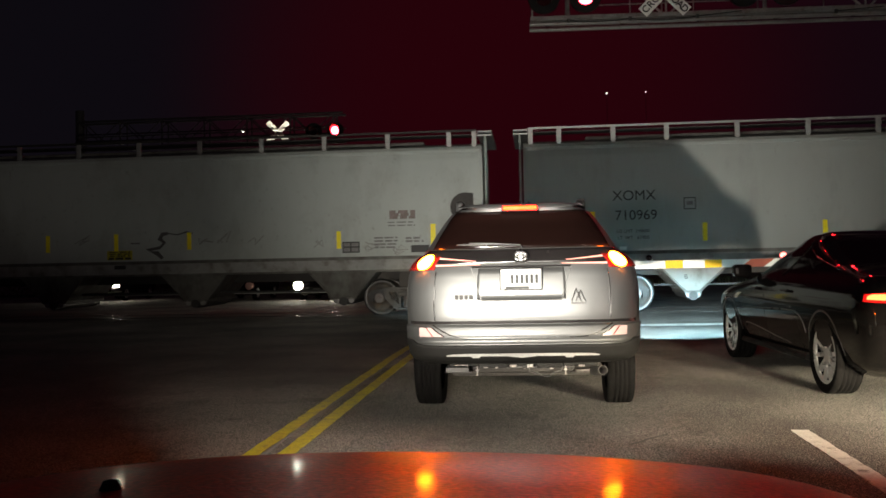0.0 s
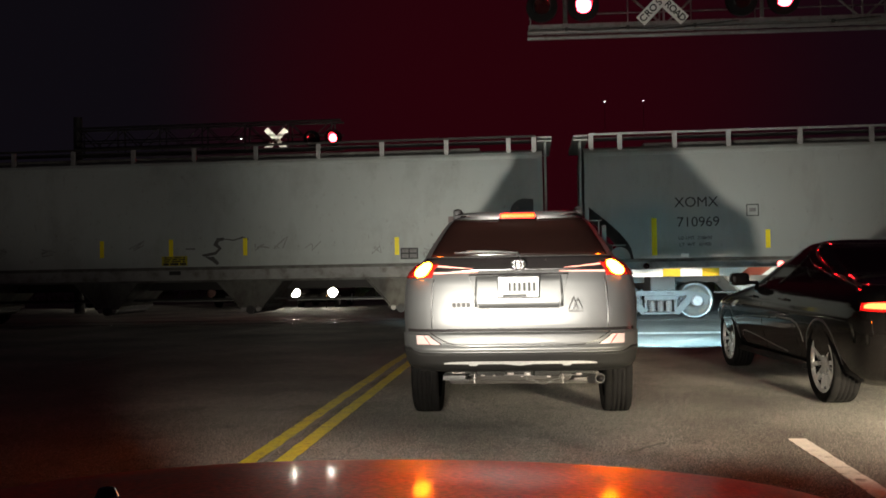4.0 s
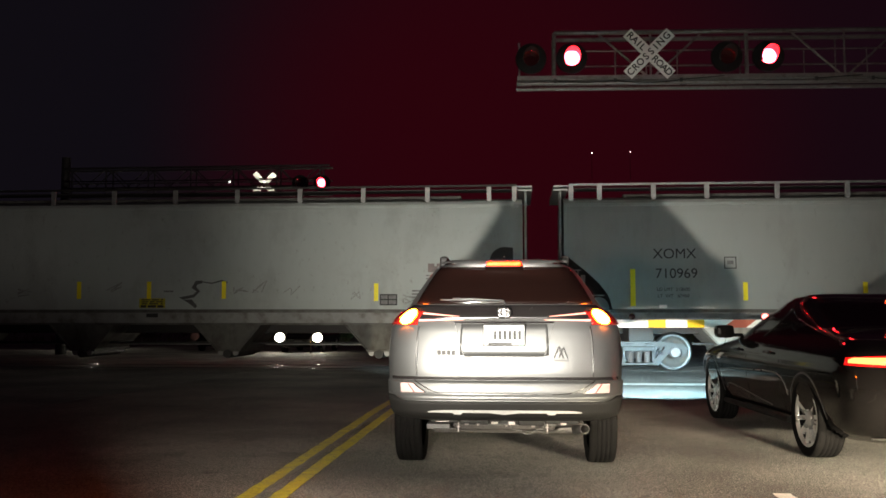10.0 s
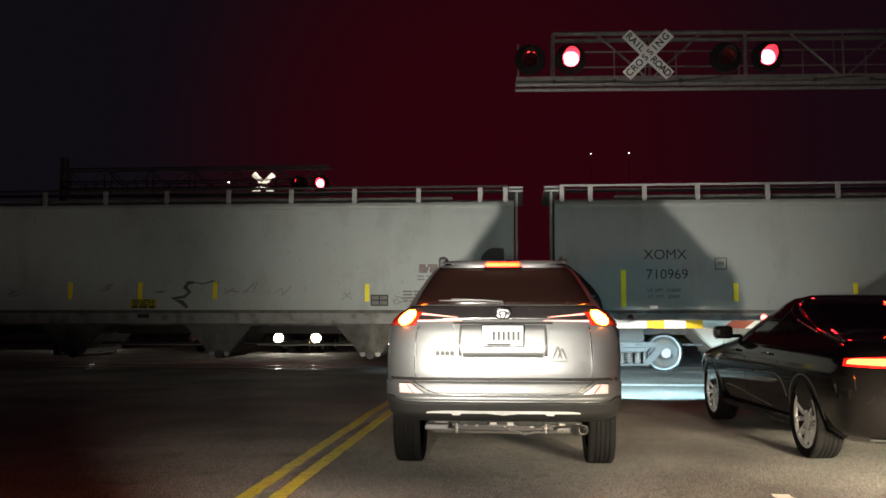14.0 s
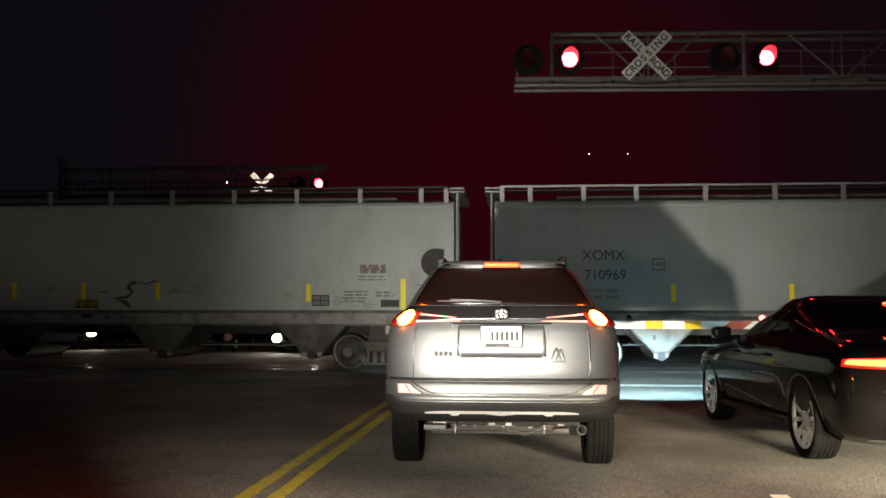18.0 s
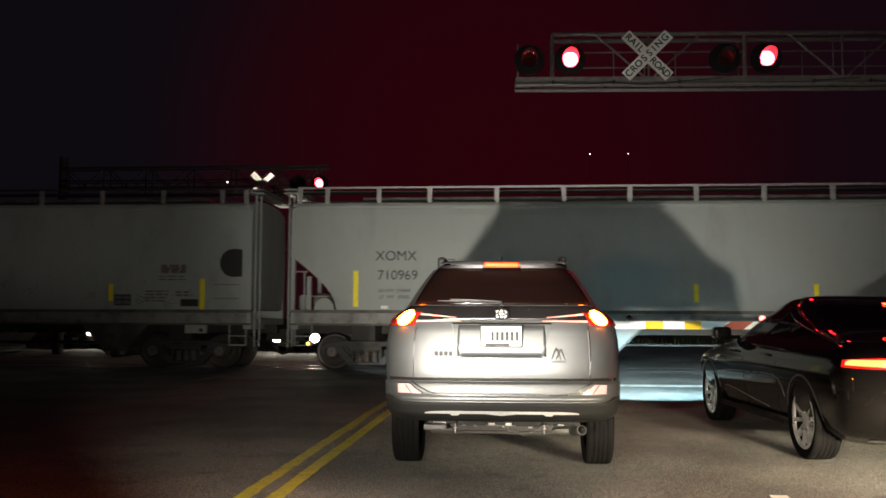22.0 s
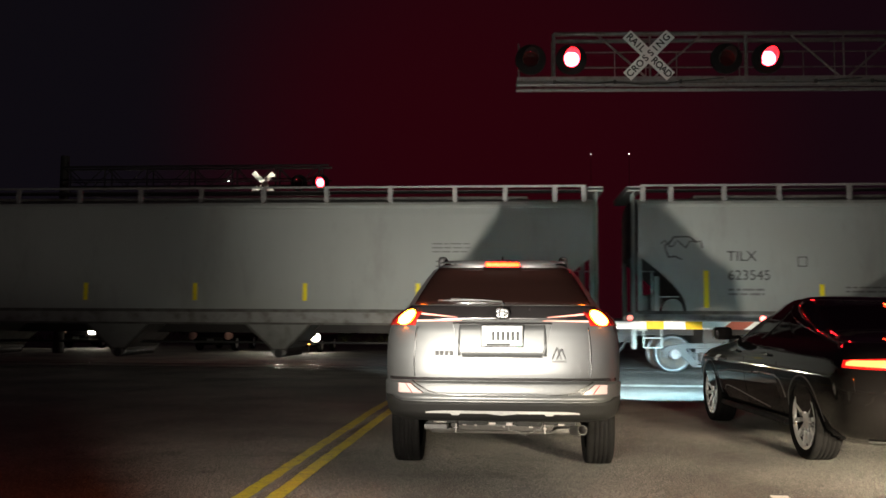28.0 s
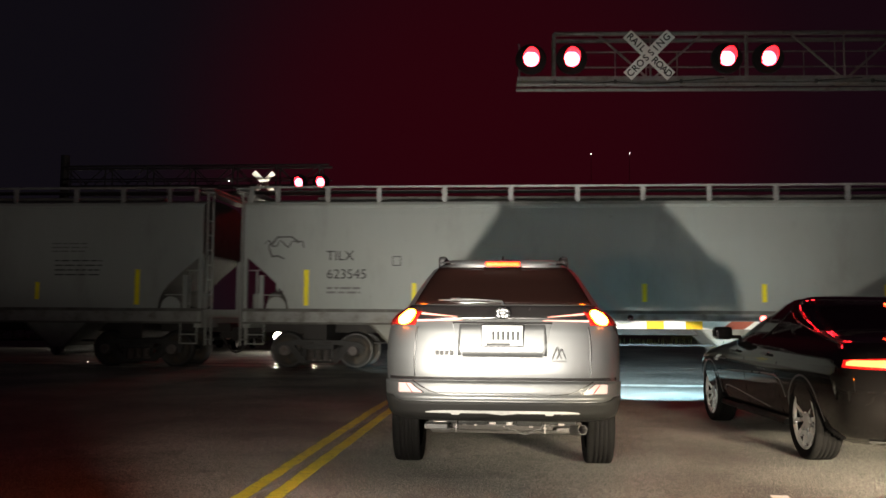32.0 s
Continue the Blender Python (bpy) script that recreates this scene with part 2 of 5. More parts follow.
def part(name, bm, mat, parent=None, label="", smooth=False):
    """Links a bmesh as one mesh object, under its thing or part where one is given."""
    me = bpy.data.meshes.new(name)
    bm.to_mesh(me)
    bm.free()
    me.materials.append(M[mat])
    if smooth:
        for p in me.polygons:
            p.use_smooth = True
    ob = new(name, me)
    ob.parent = parent
    if label:
        ob["label"] = label
    return ob


def thing(name, label, category, m=None, group="", kind=""):
    ob = new(name)
    ob.empty_display_size = 0.2
    if m is not None:
        ob.matrix_world = m
    return tagged(ob, label, category, group, kind)


def box(bm, x0, x1, y0, y1, z0, z1, bevel=0.0, m=None):
    vs = [bm.verts.new((x, y, z)) for z in (z0, z1) for y in (y0, y1) for x in (x0, x1)]
    fs = [bm.faces.new([vs[i] for i in q]) for q in ((0, 2, 3, 1), (4, 5, 7, 6), (0, 1, 5, 4), (2, 6, 7, 3), (0, 4, 6, 2), (1, 3, 7, 5))]
    if bevel:
        es = list({e for f in fs for e in f.edges})
        r = bmesh.ops.bevel(bm, geom=es, offset=bevel, segments=2, affect="EDGES", profile=0.5)
        vs = list({v for f in r["faces"] for v in f.verts} | {v for v in vs if v.is_valid})
    if m is not None:
        bmesh.ops.transform(bm, matrix=m, verts=vs)
    return bm


def one_box(*a, **k):
    return box(bmesh.new(), *a, **k)


def rod(bm, a, b, r, seg=8, r2=None, cap=True):
    """A round bar from a to b."""
    a, b = Vector(a), Vector(b)
    q = (b - a).to_track_quat("Z", "Y").to_matrix()
    rings = []
    for p, rad in ((a, r), (b, r if r2 is None else r2)):
        rings.append([bm.verts.new(p + q @ Vector((rad * math.cos(2 * math.pi * i / seg), rad * math.sin(2 * math.pi * i / seg), 0))) for i in range(seg)])
    for i in range(seg):
        j = (i + 1) % seg
        bm.faces.new((rings[0][i], rings[0][j], rings[1][j], rings[1][i]))
    if cap:
        bm.faces.new(rings[0][::-1])
        bm.faces.new(rings[1])
    return bm


def tube(bm, pts, r, seg=6):
    """A round bar that follows points, in one piece."""
    pts = [Vector(p) for p in pts]
    rings = []
    for k, p in enumerate(pts):
        q = (pts[min(k + 1, len(pts) - 1)] - pts[max(k - 1, 0)]).to_track_quat("Z", "Y").to_matrix()
        rings.append([bm.verts.new(p + q @ Vector((r * math.cos(2 * math.pi * i / seg), r * math.sin(2 * math.pi * i / seg), 0))) for i in range(seg)])
    for a, b in zip(rings, rings[1:]):
        for i in range(seg):
            j = (i + 1) % seg
            bm.faces.new((a[i], a[j], b[j], b[i]))
    bm.faces.new(rings[0][::-1])
    bm.faces.new(rings[-1])
    return bm


def lathe(bm, profile, m, seg=32):
    """Turns a profile of (radius, height) round the z axis of m."""
    rings = []
    for r, h in profile:
        if r < 1e-5:
            rings.append([bm.verts.new(m @ Vector((0, 0, h)))])
        else:
            rings.append([bm.verts.new(m @ Vector((r * math.cos(2 * math.pi * i / seg), r * math.sin(2 * math.pi * i / seg), h))) for i in range(seg)])
    for a, b in zip(rings, rings[1:]):
        for i in range(seg):
            j = (i + 1) % seg
            if len(a) == 1 and len(b) == 1:
                continue
            if len(a) == 1:
                bm.faces.new((a[0], b[j], b[i]))
            elif len(b) == 1:
                bm.faces.new((a[i], a[j], b[0]))
            else:
                bm.faces.new((a[i], a[j], b[j], b[i]))
    return bm


def prism(bm, outline, y0, y1):
    """An outline in x and z, extruded from y0 to y1."""
    a = [bm.verts.new((x, y0, z)) for x, z in outline]
    b = [bm.verts.new((x, y1, z)) for x, z in outline]
    bm.faces.new(a)
    bm.faces.new(b[::-1])
    n = len(a)
    for i in range(n):
        j = (i + 1) % n
        bm.faces.new((a[j], a[i], b[i], b[j]))
    bmesh.ops.recalc_face_normals(bm, faces=bm.faces)
    return bm


def lettering(name, text, size, mat, parent, m, bold=0.0, label="", split=False):
    """Words in the built-in font as a thin mesh, standing in the x-z plane of m and facing -y."""
    cu = bpy.data.curves.new(name, "FONT")
    cu.body, cu.size, cu.extrude, cu.offset = text, size, 0.002, bold
    cu.align_x, cu.align_y = "CENTER", "CENTER"
    tmp = bpy.data.objects.new(name, cu)
    scene.collection.objects.link(tmp)
    me = bpy.data.meshes.new_from_object(tmp.evaluated_get(bpy.context.evaluated_depsgraph_get()))
    bpy.data.objects.remove(tmp)
    bpy.data.curves.remove(cu)
    me.transform(m @ pose(0, 0, 0, 90, 0, 0))
    me.name = name
    me.materials.clear()
    me.materials.append(M[mat])
    if split:
        # every letter is a part of its own
        bm = bmesh.new()
        bm.from_mesh(me)
        left = set(bm.verts)
        while left:
            seed = left.pop()
            island, todo = {seed}, [seed]
            while todo:
                for e in todo.pop().link_edges:
                    for v in e.verts:
                        if v not in island:
                            island.add(v)
                            todo.append(v)
            left -= island
            b2, copy = bmesh.new(), {}
            for f in {f for v in island for f in v.link_faces}:
                b2.faces.new([copy[v] if v in copy else copy.setdefault(v, b2.verts.new(v.co)) for v in f.verts])
            part(name, b2, mat, parent, label)
        bm.free()
        return None
    ob = new(name, me)
    ob.parent = parent
    if label:
        ob["label"] = label
    if len(text) > 8:
        tagged(ob, label, kind="stuff")
    return ob


def ground_z(y):
    """The road is level, dips a little to the track and falls on beyond it."""
    if y < 12:
        return 0.0
    if y < 22:
        return -0.0135 * (y - 12)
    if y < 26:
        return -0.135
    return -0.135 - 0.014 * (min(y, 40) - 26)


# ---- ground ----
bm = bmesh.new()
xs = [-600, -200, -80, -40, -20, -10, 0, 10, 20, 40, 80, 200, 600]
ys = [-60, -20, 0, 6, 12, 14, 16, 18, 20, 22, 26, 28, 30, 34, 40, 60, 120, 400, 1500]
grid = [[bm.verts.new((x, y, ground_z(y))) for x in xs] for y in ys]
for i in range(len(ys) - 1):
    for j in range(len(xs) - 1):
        bm.faces.new((grid[i][j], grid[i][j + 1], grid[i + 1][j + 1], grid[i + 1][j]))
road = tagged(part("road", bm, "asphalt"), "worn dark grey asphalt road at night", "road", kind="structure")


def strip(name, x0, x1, y0, y1, mat, label, category, rise=0.004, steps=1, ragged=0.0):
    """A thin painted strip that follows the road."""
    bm = bmesh.new()
    rows = []
    for i in range(steps + 1):
        y = y0 + (y1 - y0) * i / steps
        a, b = random.uniform(-ragged, ragged), random.uniform(-ragged, ragged)
        rows.append([bm.verts.new((x, y, ground_z(y) + h)) for x, h in ((x0 + a, 0), (x0 + a, rise), (x1 + b, rise), (x1 + b, 0))])
    for p, q in zip(rows, rows[1:]):
        for k in range(3):
            bm.faces.new((p[k], q[k], q[k + 1], p[k + 1]))
    bmesh.ops.recalc_face_normals(bm, faces=bm.faces)
    return tagged(part(name, bm, mat), label, category, kind="structure")


random.seed(4)
for x in (-1.84, -1.62):
    strip("centre_line", x - 0.055, x + 0.055, -12, 17.0, "yellow", "worn double yellow centre line", "road marking", steps=240, ragged=0.006)
strip("old_line_edge", -1.782, -1.752, -12, 17.0, "concrete", "pale worn edge of an older centre line", "road marking", steps=240, ragged=0.012)
for y in (-8.7, 3.45):
    strip("lane_line", 1.74, 1.86, y, y + 3.05, "white", "worn white dashed lane line", "road marking", steps=40, ragged=0.006)
strip("stop_line", -1.5, 9.0, 17.3, 17.9, "white", "white stop line across the lanes before the crossing", "road marking", steps=4)
strip("edge_line", -6.5, -6.44, 12, 29, "concrete", "thin pale line along the dark oncoming lanes", "road marking", steps=60, ragged=0.01)


def crack(pts, w, label):
    """A ragged dark crack in the asphalt."""
    bm = bmesh.new()
    rnd = random.Random(int(pts[0][0] * 100))
    fine = []
    for (xa, ya), (xb, yb) in zip(pts, pts[1:]):
        n = max(2, int(math.hypot(xb - xa, yb - ya) / 0.12))
        fine += [(xa + (xb - xa) * k / n + rnd.uniform(-0.03, 0.03), ya + (yb - ya) * k / n) for k in range(n)]
    fine.append(pts[-1])
    rows = []
    for k, (x, y) in enumerate(fine):
        h = w * rnd.uniform(0.4, 1.2) * 0.5
        rows.append((bm.verts.new((x - h, y + h, ground_z(y) + 0.002)), bm.verts.new((x + h, y - h, ground_z(y) + 0.002))))
    for a, b in zip(rows, rows[1:]):
        bm.faces.new((a[0], a[1], b[1], b[0]))
    return tagged(part("road_crack", bm, "patch"), label, "road crack", kind="structure")


crack([(1.15, 4.2), (1.22, 6.0), (1.1, 8.2), (1.2, 10.5)], 0.018, "thin dark crack along the lane")
crack([(1.28, 5.6), (1.75, 5.9), (2.4, 5.8)], 0.015, "thin dark crack across the lane")
crack([(-1.3, 4.6), (-1.2, 7.2), (-1.35, 10.0)], 0.018, "thin dark crack beside the centre line")
crack([(0.6, 6.0), (0.9, 6.4), (1.2, 6.3)], 0.02, "thin dark crack")
# drips of oil along the middle of the lane
drips = bmesh.new()
rnd = random.Random(21)
for k in range(150):
    x, y, r = rnd.gauss(0.0, 0.32), rnd.uniform(3.6, 9.0), rnd.uniform(0.008, 0.03)
    ring = [drips.verts.new((x + r * rnd.uniform(0.6, 1.3) * math.cos(a * 0.9), y + 1.6 * r * rnd.uniform(0.6, 1.3) * math.sin(a * 0.9), 0.0022)) for a in range(7)]
    drips.faces.new(ring)
tagged(part("oil_drips", drips, "patch"), "dark oil drips along the middle of the lane", "stain", kind="stuff")

# ---- railway track and crossing surface ----
TRACK_Y, RAIL_Z = 24.0, -0.135
for side in (-0.7535, 0.7535):
    bm = bmesh.new()
    box(bm, -150, 150, TRACK_Y + side - 0.036, TRACK_Y + side + 0.036, RAIL_Z - 0.04, RAIL_Z + 0.006, 0.006)
    box(bm, -150, 150, TRACK_Y + side - 0.07, TRACK_Y + side + 0.07, RAIL_Z - 0.16, RAIL_Z - 0.14)
    tagged(part("rail", bm, "steel"), "polished steel rail set in the crossing", "rail", "rails of the track", "structure")
crossing = thing("crossing_panels", "grey concrete crossing panels along the rails", "crossing", kind="structure")
for y0, y1 in ((TRACK_Y - 1.35, TRACK_Y - 0.83), (TRACK_Y - 0.66, TRACK_Y + 0.66), (TRACK_Y + 0.83, TRACK_Y + 1.35)):
    me = None
    for i in range(-6, 6):
        if me is None:
            ob = part("panel", one_box(0.01, 2.42, y0, y1, RAIL_Z - 0.05, RAIL_Z + 0.004, 0.006), "concrete", crossing)
            me = ob.data
        else:
            ob = new("panel", me)
            ob.parent = crossing
        ob.location = (i * 2.44, 0, 0)

# ---- the train ----
# Shift of the train along the track, second by half second.
SHIFT = [-1.434, -0.979, -0.613, -0.317, -0.096, 0.044, 0.106, 0.108, 0.104, 0.094, 0.085, 0.075, 0.062, 0.048, 0.035, 0.018, 0.0, -0.015, -0.028, -0.046, -0.066, -0.091,
         -0.12, -0.142, -0.153, -0.16, -0.179, -0.217, -0.261, -0.313, -0.397, -0.502, -0.65, -0.852, -1.095, -1.374, -1.71, -2.109, -2.574, -3.108, -3.713, -4.391, -5.139, -5.949, -6.838,
         -7.783, -8.758, -9.75, -10.752, -11.77, -12.806, -13.856, -14.91, -15.98, -17.07, -18.183, -19.328, -20.491, -21.674, -22.872, -24.09, -25.36, -26.64, -27.91, -29.18]
SIDE = 1.6
WHEEL_R = 0.457
rolling = []


def shift_at(t):
    i = min(int(t * 2), len(SHIFT) - 2)
    f = t * 2 - i
    p = [SHIFT[max(0, min(len(SHIFT) - 1, k))] for k in (i - 1, i, i + 1, i + 2)]
    return p[1] + 0.5 * f * (p[2] - p[0] + f * (2 * p[0] - 5 * p[1] + 4 * p[2] - p[3] + f * (3 * (p[1] - p[2]) + p[3] - p[0])))


def add_truck(car, x):
    """A two-axle freight truck with its side frames, springs and wheelsets."""
    frame_ob = part("truck", one_box(-0.2, 0.2, -1.0, 1.0, 0.45, 0.75, 0.03), "dark", car, "two-axle freight truck")
    frame_ob.location = (x, 0, 0)
    top = [(-1.22, 0.55), (-1.05, 0.66), (-0.60, 0.72), (0.60, 0.72), (1.05, 0.66), (1.22, 0.55), (1.16, 0.50), (0.62, 0.60), (-0.62, 0.60), (-1.16, 0.50)]
    for s in (-1, 1):
        y0, y1 = s * 1.0 - 0.06, s * 1.0 + 0.06
        part("side_frame", prism(bmesh.new(), top, y0, y1), "truck", frame_ob, "cast steel side frame")
        part("spring_seat", one_box(-0.42, 0.42, y0 - 0.03, y1 + 0.03, 0.13, 0.20, 0.02), "truck", frame_ob)
        for e in (-1, 1):
            # the diagonal from the spring seat up to the pedestal, with the brake beam's round guide in its angle
            diag = [(e * x, z) for x, z in ((0.34, 0.13), (0.46, 0.13), (0.86, 0.56), (0.70, 0.64), (0.40, 0.30), (0.34, 0.28))]
            part("tension_bar", prism(bmesh.new(), diag, y0 - 0.01, y1 + 0.01), "truck", frame_ob)
            jaw = [(e * x, z) for x, z in ((0.62, 0.64), (1.18, 0.58), (1.14, 0.38), (1.05, 0.36), (1.04, 0.54), (0.76, 0.55), (0.74, 0.40), (0.66, 0.42))]
            part("pedestal", prism(bmesh.new(), jaw, y0 - 0.015, y1 + 0.015), "truck", frame_ob, "horseshoe pedestal over the bearing")
            part("brake_lever", rod(bmesh.new(), (e * 0.42, s * 0.9, 0.30), (e * 0.60, s * 0.9, 0.78), 0.025, 6), "truck", frame_ob)
            part("column_guide", lathe(bmesh.new(), [(0.05, -0.07), (0.075, -0.07), (0.075, 0.07), (0.05, 0.07)], pose(e * 0.52, s * 1.0, 0.46, 90, 0, 0), 14), "truck", frame_ob)
    for s in (-1, 1):
        for k in range(3):
            bm = bmesh.new()
            prof = []
            for j in range(6):
                prof += [(0.062, 0.05 * j), (0.082, 0.05 * j + 0.025)]
            lathe(bm, prof, Matrix.Translation((-0.2 + 0.2 * k, s * 1.06, 0.205)), 12)
            part("spring", bm, "old_galv", frame_ob, "coil spring of the truck")
        for xx in (-0.36, 0.36):
            part("column", one_box(xx - 0.03, xx + 0.03, s * 1.055 - 0.03, s * 1.055 + 0.03, 0.2, 0.56), "truck", frame_ob)
        # solid dark blocks stand for the shade in the lightening slots
        for xx in (-0.24, 0.24):
            part("slot", one_box(xx - 0.09, xx + 0.09, s * 1.06 - 0.063, s * 1.06 + 0.063, 0.635, 0.675, 0.006), "dark", frame_ob, "dark block for a slot's shade")
        part("bolster_end", one_box(-0.4, 0.4, s * 1.06 - 0.05, s * 1.06 + 0.05, 0.49, 0.60, 0.015), "truck", frame_ob)
    for wx in (-0.89, 0.89):
        for s in (-1, 1):
            bm = bmesh.new()
            m = pose(wx, s * 1.04, WHEEL_R, 90, 0, 0)
            lathe(bm, [(0, -0.09), (0.11, -0.09), (0.13, -0.05), (0.13, 0.09), (0.11, 0.1), (0, 0.1)], m, 20)
            for k in range(3):
                a = math.radians(90 + 120 * k)
                mm = m @ Matrix.Translation((0.06 * math.cos(a), 0.06 * math.sin(a), 0.1 * s))
                lathe(bm, [(0.02, -0.02), (0.02, 0.02), (0, 0.02)], mm, 8)
            part("bearing", bm, "old_galv", frame_ob, "roller bearing end cap")
        bm = bmesh.new()
        rod(bm, (0, -0.95, 0), (0, 0.95, 0), 0.08, 12)
        for s in (-1, 1):
            m = pose(0, 0, 0, 90 * s, 0, 0)
            h = 0.68
            lathe(bm, [(0.09, h + 0.11), (0.135, h + 0.11), (0.15, h + 0.075), (0.20, h + 0.045), (0.30, h + 0.03), (0.35, h + 0.04), (0.39, h + 0.07)], m, 40)
        ws = part("wheelset", bm, "wheel", frame_ob, "rusty steel wheels on an axle", smooth=True)
        ws.location = (wx, 0, WHEEL_R)
        for s in (-1, 1):
            bm = bmesh.new()
            m = pose(wx, 0, WHEEL_R, 90 * s, 0, 0)
            h = 0.68
            lathe(bm, [(0.385, h + 0.07), (0.43, h + 0.085), (0.457, h + 0.075), (0.457, h), (0.485, h - 0.02), (0.475, h - 0.05), (0.4, h - 0.05)], m, 48)
            part("tread", bm, "wheel_rim", frame_ob, "worn shiny wheel tread", smooth=True)
        rolling.append(ws)


def hopper_car(x0, length, bays, posts, strips, tall, style, label):
    """A covered hopper car; its origin is its left end at rail height, near side at -SIDE."""
    car = thing("hopper_car", label, "railway car", pose(x0, TRACK_Y, RAIL_Z), "cars of the freight train")
    L = length
    paint = "grey_car" if style == "old" else "grey_car2"
    Z0, Z1, TOP = 1.13, 1.50, 4.22
    # body: side sheets, bulging a little, with the sloping ends cut back below
    bm = bmesh.new()
    if style == "old":
        cut, low, high = 0.03, 1.515, 1.9
    else:
        cut, low, high = 1.16, 1.515, 2.90
    rows = [(low, 0.0), (low + 0.25, 0.004), (2.4, 0.03), (3.2, 0.035), (3.9, 0.01), (4.1, -0.015), (TOP, -0.10), (TOP + 0.10, -0.5), (TOP + 0.15, -1.2)]
    rows = sorted(rows + ([(1.9, 0.015)] if style == "old" else [(1.92, 0.015), (2.15, 0.022), (2.60, 0.032), (2.76, 0.034), (2.90, 0.034)]))

    def inset(z):
        """How far the end is cut back at a height: the newer cars have a bulging slope sheet there."""
        if z >= high:
            return 0.0
        k = (high - z) / (high - low)
        return cut * (k if style == "old" else math.sin(k * math.pi / 2) ** 1.1)
    nx = 40
    lines = {}
    for s in (-1, 1):
        for i, (z, b) in enumerate(rows):
            a = inset(z)
            lines[s, i] = [bm.verts.new((a + (L - 2 * a) * k / nx, s * (SIDE + b), z)) for k in range(nx + 1)]
        for i in range(len(rows) - 1):
            for k in range(nx):
                q = (lines[s, i][k], lines[s, i][k + 1], lines[s, i + 1][k + 1], lines[s, i + 1][k])
                bm.faces.new(q if s < 0 else q[::-1])
    n = len(rows) - 1
    for k in range(nx):
        bm.faces.new((lines[-1, n][k], lines[-1, n][k + 1], lines[1, n][k + 1], lines[1, n][k]))
        bm.faces.new((lines[-1, 0][k], lines[1, 0][k], lines[1, 0][k + 1], lines[-1, 0][k + 1]))
    for f in bm.faces:
        f.smooth = abs(f.normal.y) > 0.3
    body = part("body", bm, paint, car)
    for k in (0, 1):
        b2 = bmesh.new()
        sheet = [[b2.verts.new((inset(z) if k == 0 else L - inset(z), s * (SIDE + b - 0.004), z)) for s in (-1, 1)] for z, b in rows]
        for p, q in zip(sheet, sheet[1:]):
            b2.faces.new((p[0], q[0], q[1], p[1]))
        # newer cars: the shade on their deep-set ends is put into a dark colour
        part("slope_sheet", b2, paint if style == "old" else "dark", car)
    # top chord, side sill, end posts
    # flange and lip take the dark bay paint for the sill's shadow lines
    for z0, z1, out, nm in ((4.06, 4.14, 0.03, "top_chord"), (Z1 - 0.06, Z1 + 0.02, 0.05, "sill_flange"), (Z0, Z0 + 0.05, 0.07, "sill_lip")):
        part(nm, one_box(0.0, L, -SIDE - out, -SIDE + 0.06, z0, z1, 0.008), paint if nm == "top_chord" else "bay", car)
    part("side_sill", one_box(0.0, L, -SIDE - 0.02, -SIDE + 0.06, Z0 + 0.05, Z1 - 0.06), "sill", car)
    part("side_sill", one_box(0.0, L, SIDE - 0.06, SIDE + 0.02, Z0, Z1), paint, car)
    part("centre_sill", one_box(-0.35, L + 0.35, -0.35, 0.35, 0.90, 1.13, 0.02), "dark", car)
    for ex in (0.0, L):
        d = 1 if ex == 0 else -1
        part("corner_post", one_box(min(ex, ex + d * 0.1), max(ex, ex + d * 0.1), -SIDE - 0.03, -SIDE + 0.1, Z0, TOP - 0.1, 0.008), paint, car)
        part("corner_post", one_box(min(ex, ex + d * 0.1), max(ex, ex + d * 0.1), SIDE - 0.1, SIDE + 0.03, Z0, TOP - 0.1, 0.008), paint, car)
        part("end_sill", one_box(min(ex, ex + d * 0.2), max(ex, ex + d * 0.2), -SIDE, SIDE, Z0 - 0.1, Z0 + 0.15, 0.01), paint, car)
        # end platform braces seen in the sloped opening
        if style != "old":
            for xx, w, h in ((0.34, 0.016, 2.46), (0.46, 0.055, 2.36)):
                part("end_brace", one_box(ex + d * xx - w, ex + d * xx + w, -SIDE + 0.02, -SIDE + 0.08, Z1, h), paint, car)
            gus = [(0.62 + 0.26 * math.cos(math.radians(180 - a)) + 0.22, 1.52 + 0.30 * math.sin(math.radians(180 - a))) for a in range(0, 181, 15)]
            part("end_gusset", prism(bmesh.new(), [(ex + d * x, z) for x, z in gus], -SIDE + 0.06, -SIDE + 0.10), paint, car, "rounded end gusset plate")
            bm = lathe(bmesh.new(), [(0, 0), (0.11, 0.01), (0.13, 0.05), (0.13, 0.34), (0.11, 0.38), (0, 0.39)], pose(ex + d * 0.2, -0.95, 1.52), 16)
            part("brake_cylinder", bm, paint, car, "upright brake cylinder on the end platform", smooth=True)
        if style != "old":
            for xa, xb, zz in ((0.05, 0.42, 2.48), (0.5, 0.98, 1.86)):
                part("grab_iron", rod(bmesh.new(), (ex + d * xa, -SIDE + 0.05, zz), (ex + d * xb, -SIDE + 0.05, zz), 0.016, 6), paint, car)
        # air tank and brake gear on the end platform
        bm = bmesh.new()
        lathe(bm, [(0, 0), (0.18, 0.03), (0.22, 0.12), (0.22, 0.8), (0.18, 0.89), (0, 0.92)], pose(ex + d * 0.55, -0.6, 1.75, -90, 0, 0), 16)
        part("air_reservoir", bm, "grime", car, smooth=True)
        # end ladder
        bm = bmesh.new()
        lx = ex - d * 0.075
        for yy in (-SIDE + 0.08, -SIDE + 0.5):
            rod(bm, (lx, yy, Z0 - 0.55), (lx, yy, TOP + 0.24), 0.028, 6)
